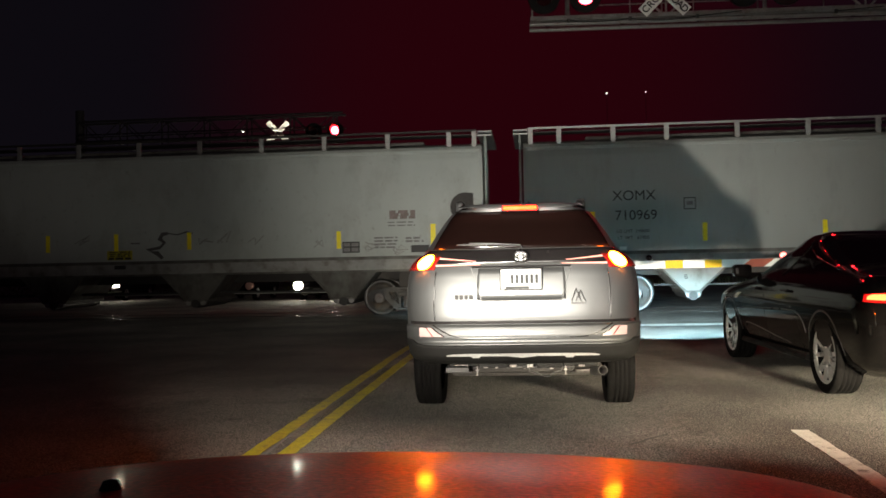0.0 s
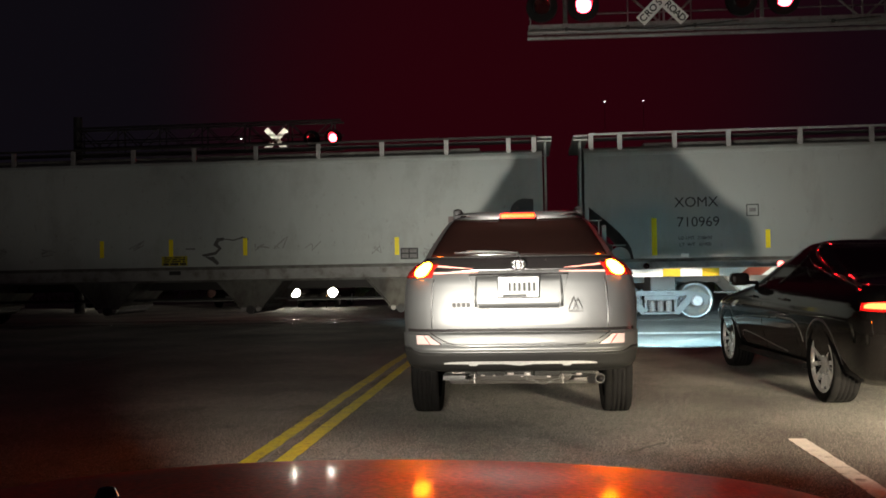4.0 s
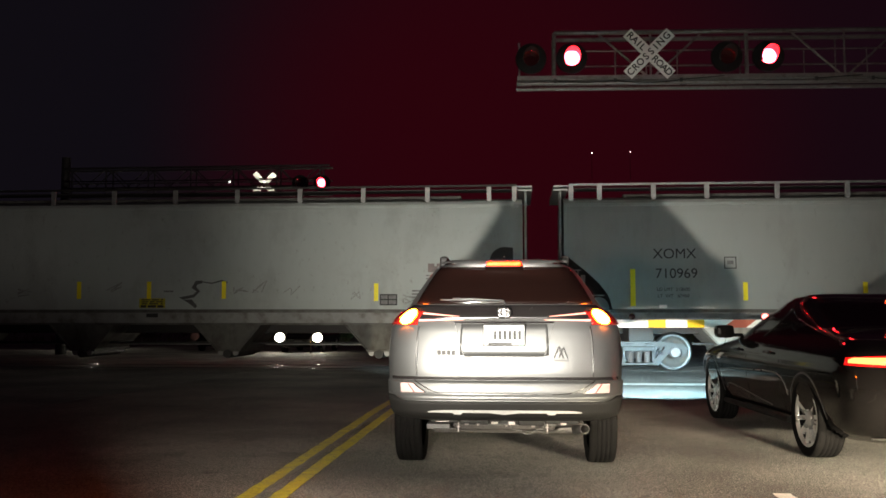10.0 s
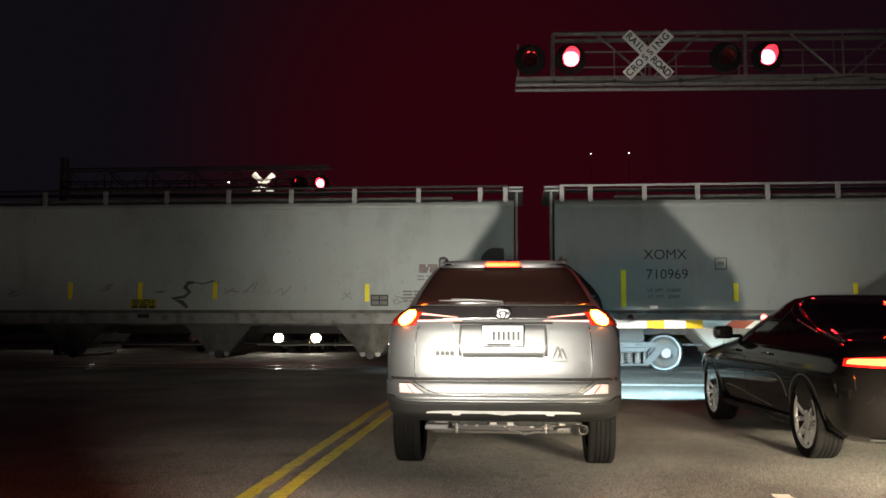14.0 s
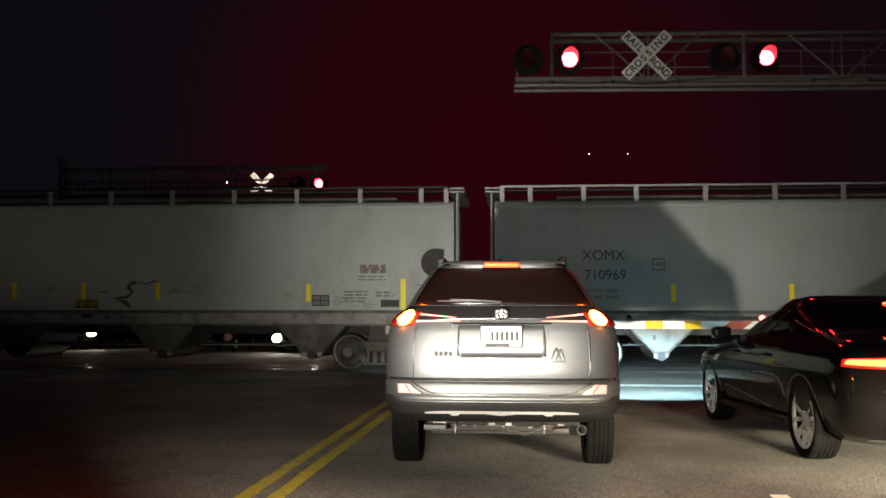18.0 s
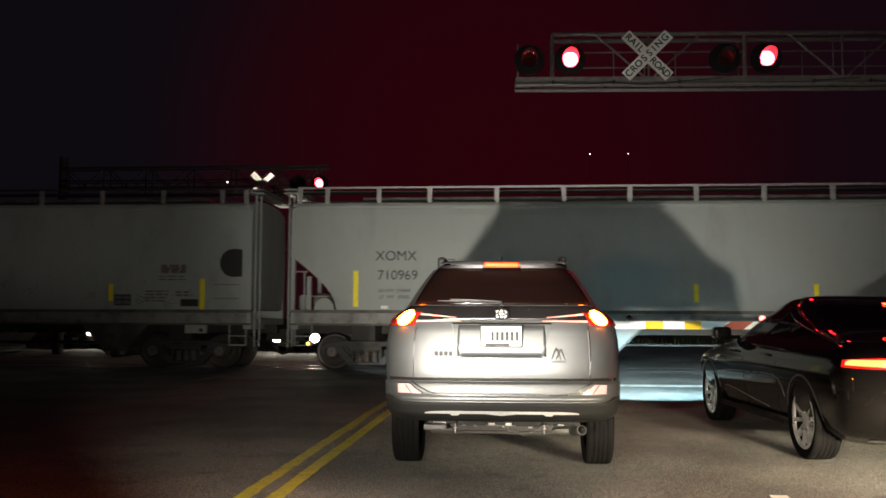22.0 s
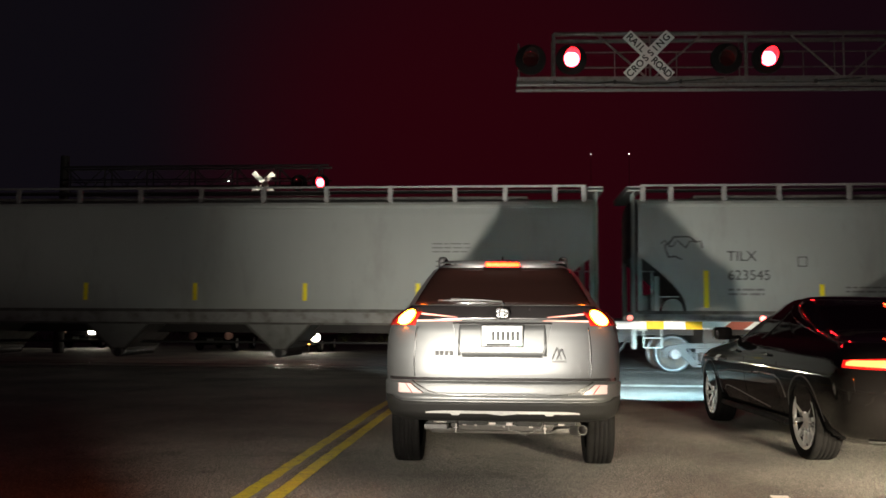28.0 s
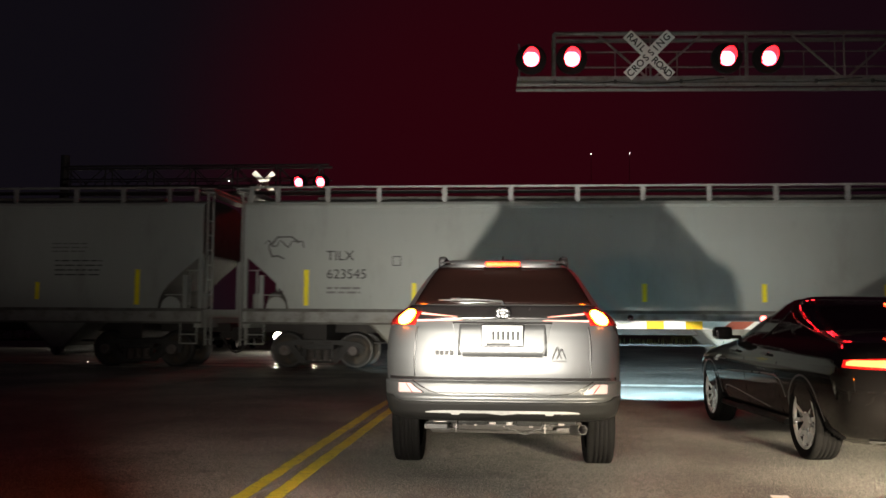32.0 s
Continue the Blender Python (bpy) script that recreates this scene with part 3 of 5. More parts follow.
        for k in range(9):
            rod(bm, (lx, -SIDE + 0.08, Z0 - 0.4 + 0.38 * k), (lx, -SIDE + 0.5, Z0 - 0.4 + 0.38 * k), 0.014, 6)
        part("end_ladder", bm, paint, car, "end ladder with round rungs")
        # sill step below the corner
        bm = bmesh.new()
        for xx in (0.12, 0.55):
            rod(bm, (ex + d * xx, -SIDE, Z0), (ex + d * xx, -SIDE, 0.62), 0.018, 6)
        for z in (0.63, 0.86):
            rod(bm, (ex + d * 0.12, -SIDE, z), (ex + d * 0.55, -SIDE, z), 0.018, 6)
        part("sill_step", bm, paint, car)
        # coupler and hose
        bm = bmesh.new()
        box(bm, min(ex, ex - d * 0.5), max(ex, ex - d * 0.5), -0.12, 0.12, 0.72, 0.98, 0.02)
        box(bm, min(ex - d * 0.36, ex - d * 0.56), max(ex - d * 0.36, ex - d * 0.56), -0.2, 0.2, 0.66, 1.02, 0.03)
        part("coupler", bm, "dark", car)
        bm = bmesh.new()
        pts = [(ex - d * 0.1, -0.35, 0.85), (ex - d * 0.25, -0.36, 0.6), (ex - d * 0.4, -0.36, 0.42), (ex - d * 0.52, -0.36, 0.36)]
        for a, b in zip(pts, pts[1:]):
            rod(bm, a, b, 0.03, 8)
        part("air_hose", bm, "dark", car)
        # roof end platform
        for zz in (0.25, 0.34):
            part("roof_platform", one_box(min(ex - d * 0.24, ex + d * 0.12), max(ex - d * 0.24, ex + d * 0.12), -SIDE + 0.1, SIDE - 0.1, TOP + zz, TOP + zz + 0.04), "galv", car, "narrow end step of the roof walk")
    # hopper bays, in paint darkened for the shade under the car
    for bx in bays:
        b2 = bmesh.new()
        y0, y1 = -SIDE + 0.12, 0.75
        top, bot = Z0 + 0.02, 0.50
        wt, wb = (0.86, 0.30) if style == "old" else (0.84, 0.17)
        ring0 = [b2.verts.new(p) for p in ((bx - wt, y0, top), (bx + wt, y0, top), (bx + wt, y1, top), (bx - wt, y1, top))]
        ring1 = [b2.verts.new(p) for p in ((bx - wb, y0 + 0.10, bot), (bx + wb, y0 + 0.10, bot), (bx + wb, y1 - 0.10, bot), (bx - wb, y1 - 0.10, bot))]
        for i in range(4):
            j = (i + 1) % 4
            b2.faces.new((ring0[i], ring0[j], ring1[j], ring1[i]))
        b2.faces.new(ring1[::-1])
        b2.faces.new(ring0)
        bmesh.ops.recalc_face_normals(b2, faces=b2.faces)
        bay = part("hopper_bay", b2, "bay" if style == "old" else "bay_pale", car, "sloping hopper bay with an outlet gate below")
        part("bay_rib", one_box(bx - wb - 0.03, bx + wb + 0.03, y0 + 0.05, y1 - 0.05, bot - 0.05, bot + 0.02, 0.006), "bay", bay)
        b3 = bmesh.new()
        box(b3, bx - wb * 0.88, bx + wb * 0.88, y0 + 0.16, y1 - 0.16, 0.36, bot - 0.05, 0.02)
        rod(b3, (bx, y0 + 0.02, 0.40), (bx, y1 - 0.02, 0.40), 0.11, 14)
        part("outlet_gate", b3, "truck", bay, "round outlet tube and gate")
        for s in (-0.65 * wb, 0.65 * wb):
            part("outlet_cap", rod(bmesh.new(), (bx + s, y0 + 0.05, 0.42), (bx + s, y0 + 0.16, 0.42), 0.07, 10), "galv", bay, "round pale outlet cap")
        # slanted stiffeners along the bay's edges
        for s in (-1, 1):
            part("bay_edge", rod(bmesh.new(), (bx + s * wt, y0 - 0.01, top), (bx + s * wb, y0 + 0.09, bot), 0.03, 6), "bay", bay)
    bm = bmesh.new()
    rod(bm, (3.2, -0.75, 0.66), (L - 3.2, -0.75, 0.66), 0.03, 8)
    part("brake_pipe", bm, "truck", car, "thin brake pipe under the car")
    if style == "old":
        for b0, b1 in zip(bays, bays[1:]):
            part("cross_bar", one_box(b0 + 0.75, b1 - 0.12, -0.62, -0.56, 0.60, 0.645, 0.006), "galv", car, "pale steel bar between the bays")
    # roof walk with its brackets
    for px in posts:
        part("walk_bracket", one_box(px - 0.06, px + 0.06, -SIDE + 0.06, -SIDE + 0.12, TOP + 0.0, TOP + 0.39, 0.008), "galv", car)
    bm = bmesh.new()
    box(bm, posts[0] - 0.05, posts[-1] + 0.05, -SIDE + 0.04, -SIDE + 0.10, TOP + 0.36, TOP + 0.41)
    part("walk_rail", bm, "dark" if style == "old" else "galv", car, "pale edge rail of the roof walk")
    bm = bmesh.new()
    box(bm, posts[0] - 0.05, posts[-1] + 0.05, -SIDE + 0.12, -SIDE + 0.60, TOP + 0.28, TOP + 0.31)
    part("roof_walk", bm, "dark", car)
    bm = bmesh.new()
    box(bm, 1.6, L - 1.6, -0.35, 0.35, TOP + 0.15, TOP + 0.30, 0.03)
    part("hatch_cover", bm, "bay", car, "long trough hatch cover on the roof")
    def lift(sx):
        return 0.06 if style == "old" and sx < 12 else 0.0
    for sx in strips:
        part("reflector_strip", one_box(sx - 0.055, sx + 0.055, -SIDE - 0.045, -SIDE - 0.036, 1.73 + lift(sx), 2.17 + lift(sx)), "reflector", car, "yellow reflective strip")
    for sx, z0, z1 in tall:
        part("reflector_strip", one_box(sx - 0.062, sx + 0.062, -SIDE - 0.045, -SIDE - 0.036, z0, z1), "reflector", car, "tall yellow reflective strip")
    add_truck(car, 1.85)
    add_truck(car, L - 1.85)
    for xx in (1.85, L - 1.85):
        part("body_bolster", one_box(xx - 0.3, xx + 0.3, -SIDE + 0.05, SIDE - 0.05, 0.74, Z0 + 0.02, 0.02), "dark", car)
    return car


FACE = -SIDE - 0.038


def bars(car, x0, x1, zs, h, mat, label="", name="marking"):
    """Rows of marks too small to read, as plain painted bars."""
    bm = bmesh.new()
    rnd = random.Random(int(x0 * 100) + int(zs[0] * 1000))
    for z in zs:
        x = x0
        while x < x1 - 0.05:
            w = rnd.uniform(0.10, 0.3)
            box(bm, x, min(x + w, x1), FACE - 0.002, FACE + 0.0, z - h / 2, z + h / 2)
            x += w + rnd.uniform(0.03, 0.06)
    return tagged(part(name, bm, mat, car), label, kind="stuff")


def scrawl(car, pts, w, mat, label, dx=0.0):
    """A sprayed line that follows points on the side sheet."""
    bm = bmesh.new()
    pts = [Vector((x + dx, FACE - 0.002, z)) for x, z in pts]
    rows = []
    for k, p in enumerate(pts):
        d = (pts[min(k + 1, len(pts) - 1)] - pts[max(k - 1, 0)]).normalized()
        n = Vector((-d.z, 0, d.x)) * w * 0.5 * (0.7 + 0.5 * math.sin(k * 2.3) ** 2)
        rows.append((bm.verts.new(p - n), bm.verts.new(p + n)))
    for a, b in zip(rows, rows[1:]):
        bm.faces.new((a[0], b[0], b[1], a[1]))
    return part("graffiti", bm, mat, car, label)


# old grey car ahead of the join
AX = -18.2
car_a = hopper_car(AX, 18.4, [3.25, 7.08, 10.92, 14.8], [0.25] + [AX * -1 - 16.85 + 1.63 * k for k in range(10)] + [17.57, 18.2],
                   [-11.14 - AX, -9.29 - AX, -7.34 - AX, -3.45 - AX], [(-1.06 - AX, 1.50, 2.30)], "old",
                   "dirty grey covered hopper car with faint graffiti, rolling over the crossing")
# middle car
BX = 1.21
car_b = hopper_car(BX, 20.03, [5.27 - BX, 9.15 - BX, 13.35 - BX, 17.37 - BX], [0.19, 0.89, 2.21, 3.50, 5.18, 6.84, 8.46, 10.07, 11.70, 13.33, 14.96, 16.59, 17.85, 19.08, 19.80],
                   [5.55 - BX, 8.35 - BX, 11.22 - BX, 14.05 - BX, 16.9 - BX], [(2.87 - BX, 1.60, 2.50), (19.55 - BX, 1.60, 2.50)], "new",
                   "pale grey covered hopper car with yellow reflective strips and sloped ends")
# last car
CX = 22.3
car_c = hopper_car(CX, 20.03, [4.06, 7.94, 12.12, 16.12], [0.15, 0.83, 2.12, 3.43, 5.09, 6.75, 8.4, 10.0, 11.6, 13.2, 14.9, 16.5, 17.8, 19.0, 19.8],
                   [4.35, 7.15, 10.0, 12.85, 15.7], [(23.93 - CX, 1.60, 2.50), (18.4, 1.60, 2.50)], "new",
                   "pale grey hopper car with a sprayed scrawl at its end")
TRAIN = [(car_a, AX), (car_b, BX), (car_c, CX)]

# lettering on the sides
lettering("stencil_letter", "XOMX", 0.345, "stencil", car_b, Matrix.Translation((3.88 - BX, FACE - 0.002, 2.86)), 0.0, "black stencilled letter", True)
lettering("stencil_letter", "710969", 0.34, "stencil", car_b, Matrix.Translation((3.92 - BX, FACE - 0.002, 2.38)), 0.0, "black stencilled letter", True)
lettering("stencil", "LD LMT  218600", 0.115, "stencil", car_b, Matrix.Translation((3.84 - BX, FACE - 0.002, 2.0)), 0.0, "small stencilled weight line")
lettering("stencil", "LT  WT   67400", 0.115, "stencil", car_b, Matrix.Translation((3.84 - BX, FACE - 0.002, 1.84)), 0.0, "small stencilled weight line")
lettering("stencil_letter", "TILX", 0.345, "stencil", car_c, Matrix.Translation((24.78 - CX, FACE - 0.002, 2.84)), 0.0, "black stencilled letter", True)
lettering("stencil_letter", "623545", 0.34, "stencil", car_c, Matrix.Translation((24.95 - CX, FACE - 0.002, 2.38)), 0.0, "black stencilled letter", True)


def outline_box(car, x, z, w, h, t, mat, label=""):
    bm = bmesh.new()
    for a, b, c, d in ((x, x + w, z, z + t), (x, x + w, z + h - t, z + h), (x, x + t, z, z + h), (x + w - t, x + w, z, z + h)):
        box(bm, a, b, FACE - 0.003, FACE, c, d)
    return part("stencil_box", bm, mat, car, label)


outline_box(car_b, 5.06 - BX, 2.50, 0.29, 0.29, 0.022, "stencil", "small stencilled square")
bars(car_b, 5.13 - BX, 5.28 - BX, [2.65], 0.09, "fade")
part("placard", one_box(3.5 - BX, 3.68 - BX, FACE - 0.004, FACE + 0.02, 1.55, 1.63), "sign", car_b, "small white placard on the sill")
bars(car_b, 17.25 - BX, 18.2 - BX, [3.16, 3.06, 2.96], 0.03, "fade", "faint lines of small stencilling")
bars(car_b, 17.35 - BX, 18.6 - BX, [2.72, 2.60, 2.48, 2.36], 0.03, "stencil", "lines of small stencilling")
outline_box(car_c, 26.1 - CX, 2.60, 0.22, 0.24, 0.02, "stencil", "small stencilled square")
bars(car_c, 24.45 - CX, 25.3 - CX, [2.04, 1.93], 0.05, "fade", "lines of small stencilling")
bars(car_c, 27.2 - CX, 28.6 - CX, [2.1, 2.0], 0.04, "fade", "lines of small stencilling")
scrawl(car_c, [(23.95 - CX + 0.45 * math.cos(a * 0.42) - 0.55, 3.05 + 0.28 * math.sin(a * 0.42 + 0.3 * math.sin(a * 2.3))) for a in range(0, 12)], 0.05, "tag", "black sprayed cartouche")
scrawl(car_c, [(22.85 - CX + 0.1 * k, 3.15 + 0.10 * math.sin(k * 1.9)) for k in range(0, 9)], 0.04, "tag", "black sprayed squiggle")

# markings of the old car
bars(car_a, -2.05 - AX - 0.1, -1.45 - AX - 0.05, [2.62, 2.55, 2.48], 0.075, "red_fade", "faded reddish panel of stencilling")
bars(car_a, -2.2 - AX, -1.5 - AX, [2.36, 2.28], 0.03, "fade")
bars(car_a, -2.55 - AX, -1.95 - AX, [1.98, 1.90, 1.82, 1.74], 0.04, "fade", "lines of small stencilling")
bars(car_a, -1.75 - AX, -1.3 - AX, [1.96, 1.88], 0.05, "fade")
bm = bmesh.new()
box(bm, -1.62 - AX, -1.16 - AX, FACE - 0.003, FACE, 1.60, 1.78)
part("stencil_panel", bm, "stencil", car_a, "dark stencilled data panel")
plac = part("data_panel", one_box(-3.36 - AX, -2.92 - AX, FACE - 0.004, FACE, 1.62, 1.90), "stencil", car_a, "black data panel with pale outlines")
for a, b, c, d in ((-3.33, -3.16, 1.65, 1.75), (-3.13, -2.95, 1.65, 1.75), (-3.33, -3.16, 1.78, 1.87), (-3.13, -2.95, 1.78, 1.87)):
    part("panel_field", one_box(a - AX, b - AX, FACE - 0.007, FACE - 0.004, c, d), "fade", plac)
part("notice_panel", one_box(-9.54 - AX, -8.86 - AX, FACE - 0.003, FACE, 1.56, 1.80), "yellow", car_a, "dull yellow notice panel with dark lettering")
bars(car_a, -9.48 - AX, -8.92 - AX, [1.765, 1.715, 1.665], 0.028, "stencil", "lines of dark lettering").location.y = -0.003
bars(car_a, -9.5 - AX, -8.9 - AX, [1.60], 0.06, "stencil", "larger dark lettering").location.y = -0.003
part("notice_plate", one_box(-9.35 - AX, -9.05 - AX, -SIDE - 0.03, -SIDE - 0.02, 1.32, 1.42), "stencil", car_a)
bars(car_a, -8.9 - AX, -8.6 - AX, [1.98], 0.04, "fade")
rnd = random.Random(11)
scrawl(car_a, [(-7.9, 2.22), (-8.05, 2.2), (-8.12, 2.08), (-8.0, 1.98), (-8.12, 1.86), (-8.45, 1.80), (-8.2, 1.72), (-8.05, 1.58)], 0.105, "tag", "black sprayed tag", -AX)
scrawl(car_a, [(-7.9, 2.22), (-7.65, 2.18), (-7.4, 2.25), (-7.25, 2.2)], 0.035, "tag", "thin sprayed line", -AX)
for cx, cz, n, w in ((-6.9, 1.98, 7, 0.04), (-6.45, 2.1, 6, 0.04), (-5.6, 1.95, 6, 0.03), (-10.2, 2.1, 8, 0.03), (-12.6, 2.0, 8, 0.03), (-2.6, 1.72, 10, 0.03), (-1.9, 1.68, 9, 0.03), (-13.9, 1.95, 7, 0.04), (-3.9, 1.85, 7, 0.03)):
    pts = [(cx + rnd.uniform(-0.22, 0.22), cz + rnd.uniform(-0.16, 0.16)) for _ in range(n)]
    scrawl(car_a, pts, w, "tag_faint", "faint sprayed tag", -AX)
# old car's end window: a flat dark round-backed plate for its shade, steps beneath
bm = bmesh.new()
prism(bm, [(-0.62 - AX + 0.36 + 0.36 * math.cos(math.radians(a)), 2.70 + 0.36 * math.sin(math.radians(a))) for a in range(90, 271, 15)] + [(-0.04 - AX, 2.36), (-0.04 - AX, 3.04)], FACE - 0.002, FACE + 0.01)
part("end_recess_shade", bm, "dark", car_a, "flat dark round-backed plate for the shade in an opening at the car's end")
for z in (2.15, 1.8):
    part("grab_iron", rod(bmesh.new(), (-0.75 - AX, -SIDE - 0.07, z), (-0.1 - AX, -SIDE - 0.07, z), 0.014, 6), "grime", car_a)
part("jacking_pad", one_box(-1.5 - AX, -0.95 - AX, -SIDE - 0.02, -SIDE + 0.1, 0.92, 1.14, 0.01), "grey_car", car_a, "grey jacking pad with a round hole")
# black disc stands for the shade in the pad's round hole
part("pad_hole_shade", rod(bmesh.new(), (-1.08 - AX, -SIDE - 0.024, 1.0), (-1.08 - AX, -SIDE - 0.02, 1.0), 0.05, 14), "stencil", car_a)

lettering("stencil", "B", 0.16, "stencil", car_b, Matrix.Translation((5.1 - BX, -SIDE + 0.148, 0.86)), 0.0, "stencilled end letter")
# ---- signal gantries ----
SHUT = []


def signal_lamp(parent, x, z, which, depth=-0.42):
    """A round flashing lamp on a black backboard: a lit lens, blinked by two added half shutters that slide apart."""
    m = pose(x, depth, z, 90, 0, 0)
    bm = bmesh.new()
    lathe(bm, [(0.156, 0.0), (0.30, 0.0), (0.305, -0.01), (0.30, -0.02), (0.156, -0.02), (0.156, 0.0)], m, 40)
    lamp = part("signal_lamp", bm, "black", parent, "round black backboard with a red flashing lamp")
    bm = bmesh.new()
    lathe(bm, [(0.30, -0.02), (0.31, -0.08), (0.16, -0.14), (0.10, -0.26), (0, -0.27)], m, 32)
    part("housing", bm, "black", lamp)
    bm = bmesh.new()
    lathe(bm, [(0.17, -0.07), (0.17, -0.068), (0.09, -0.058), (0.0, -0.055)], m, 32)
    part("lens", bm, "glow_signal", lamp, "glowing red lens")
    # visor: a tube cut away below
    bm = bmesh.new()
    n = 22
    rings = []
    for i in range(n + 1):
        a = math.radians(-35 + 250 * i / n)
        ln = 0.30 * max(0.25, math.sin(max(0.12, min(math.pi - 0.12, (a + 0.61) / 4.36 * math.pi))))
        rings.append([bm.verts.new((x + r * math.cos(a), depth - d, z + r * math.sin(a))) for r, d in ((0.160, 0.0), (0.156, ln), (0.162, ln), (0.167, 0.0))])
    for p, q in zip(rings, rings[1:]):
        for k in range(4):
            j = (k + 1) % 4
            bm.faces.new((p[k], p[j], q[j], q[k]))
    bmesh.ops.recalc_face_normals(bm, faces=bm.faces)
    part("visor", bm, "dark", lamp, "short black visor")
    for up in (1, -1):
        bm = bmesh.new()
        a0 = 0 if up > 0 else 180
        pts = [(0.16 * math.cos(math.radians(a0 + a)), 0.16 * math.sin(math.radians(a0 + a))) for a in range(0, 181, 12)] + [(-0.16 * up, -0.004 * up), (0.16 * up, -0.004 * up)]
        prism(bm, pts, depth + 0.030 + 0.005 * (up > 0), depth + 0.033 + 0.005 * (up > 0))
        sh = part("shutter", bm, "dark_lens", lamp)
        sh.location = (x, 0, z)
        SHUT.append((sh, which, up, x, z))
    return lamp


def crossbuck(parent, x, y, z, lettered, size=1.0, sheet="sign", turn=0, nod=0):
    """Two crossed white blades; the one that rises to the right lies in front."""
    for k, ang in enumerate((45, -45)):
        m = pose(x, y - 0.012 * k, z, nod, 0, turn) @ pose(0, 0, 0, 0, ang, 0)
        b = part("blade", one_box(-0.61 * size, 0.61 * size, -0.005, 0.005, -0.114 * size, 0.114 * size, 0.0, m=m), sheet, parent, "white reflective crossbuck blade")
        if lettered:
            spots = zip("RAILROAD", (-0.52, -0.395, -0.285, -0.185, 0.16, 0.285, 0.41, 0.53)) if k == 0 else zip("CROSSING", (-0.52, -0.385, -0.245, -0.09, 0.055, 0.185, 0.325, 0.495))
            for word, off in spots:
                lettering("letter", word, 0.19, "black", b, m @ Matrix.Translation((off, -0.0085, 0.0)), 0.003)


def gantry(name, m, length, lamps, buck, lettered, label, verts):
    """A cantilever truss over the road with flashing lamps and a crossbuck; x runs out from the tip to the mast."""
    g = thing(name, label, "railway signal", m, "signal gantries")
    lo0, lo1, hi = 5.84, 6.03, 6.90
    for yy in (-0.26, 0.2):
        part("bottom_chord", rod(bmesh.new(), (0, yy, lo0 + 0.035), (length, yy, lo0 + 0.035), 0.04, 10), "old_galv", g)
        part("walkway_edge", one_box(0, length, yy - 0.03, yy + 0.03, lo1 - 0.09, lo1, 0.008), "old_galv", g)
        part("top_chord", rod(bmesh.new(), (verts[0], yy, hi), (length, yy, hi), 0.045, 10), "old_galv", g)
        front = yy < 0
        for i, v in enumerate(verts):
            part("upright", rod(bmesh.new(), (v, yy, lo1), (v, yy, hi), (0.04 if i % 2 == 0 else 0.022) if front else 0.015, 8), "old_galv", g)
        for mid in verts[1::2] if not front else ():
            for off in (-0.63, 0.63):
                part("back_post", rod(bmesh.new(), (mid + off, yy, lo1), (mid + off, yy, 6.68), 0.013, 6), "old_galv", g)
        for a, mid, b in zip(verts[::2], verts[1::2], verts[2::2]) if front else ():
            part("diagonal", rod(bmesh.new(), (a + 0.85, yy, hi), (mid - 0.1, yy, lo1), 0.024, 6), "old_galv", g)
            part("diagonal", rod(bmesh.new(), (mid + 0.1, yy, lo1), (b - 0.85, yy, hi), 0.024, 6), "old_galv", g)
    for zz in (6.66, 6.34):
        part("hand_rail", rod(bmesh.new(), (verts[0] + 0.5, 0.2, zz), (length, 0.2, zz), 0.016, 6), "old_galv", g)
    part("walkway", one_box(0, length, -0.24, 0.18, lo1 - 0.08, lo1 - 0.05), "old_galv", g, "grated steel walkway")
    k = 0.3
    while k < length - 0.6:
        part("chord_lacing", rod(bmesh.new(), (k, 0.0, lo0 + 0.05), (k + 0.75, 0.0, lo1 - 0.05), 0.012, 6), "dark", g)
        k += 1.5
    # cables slung between the walkway edge and the bottom chord, with their clamps
    for x0, x1, drop in ((0.75, 1.95, 0.04), (1.95, 3.25, 0.055), (3.25, 4.1, -0.07), (5.9, 6.8, -0.06), (7.0, 8.6, 0.05)):
        pts = [(x0 + (x1 - x0) * k / 8, -0.315, lo0 + 0.075 - (drop * 4 * k / 8 * (1 - k / 8) if drop > 0 else drop * k / 8)) for k in range(9)]
        part("slung_cable", tube(bmesh.new(), pts, 0.011, 5), "black", g, smooth=True)
        part("cable_clamp", one_box(x0 - 0.03, x0 + 0.03, -0.335, -0.30, lo0 + 0.03, lo0 + 0.11, 0.006), "dark", g)
    part("end_rail", rod(bmesh.new(), (0.04, -0.28, lo1), (0.04, -0.28, 6.70), 0.02, 6), "old_galv", g)
    mast = part("mast", rod(bmesh.new(), (length, 0, ground_z(m.translation.y) - 0.1), (length, 0, 7.4), 0.2, 16, 0.16), "old_galv", g, "round steel mast")
    part("mast_foot", one_box(length - 0.35, length + 0.35, -0.35, 0.35, ground_z(m.translation.y) - 0.1, ground_z(m.translation.y) + 0.05, 0.02), "old_galv", g)
    for x, which in lamps:
        part("lamp_bracket", rod(bmesh.new(), (x - 0.06, -0.2, 6.35), (x - 0.06, -0.36, 6.35), 0.05, 8), "old_galv", g)
        signal_lamp(g, x - 0.06, 6.35, which)
    crossbuck(g, buck - 0.06, -0.40, 6.42, lettered)
    return g


near = gantry("near_signal_gantry", pose(0.01, 18.2, 0, 0, 0, 2.4), 12.5, [(0.33, "A"), (1.14, "B"), (4.20, "A"), (5.01, "B")], 2.67, True,
              "galvanised steel cantilever gantry with red flashing lamps and a crossbuck", [0.74, 2.66, 4.56, 6.48, 8.4, 10.3, 12.3])
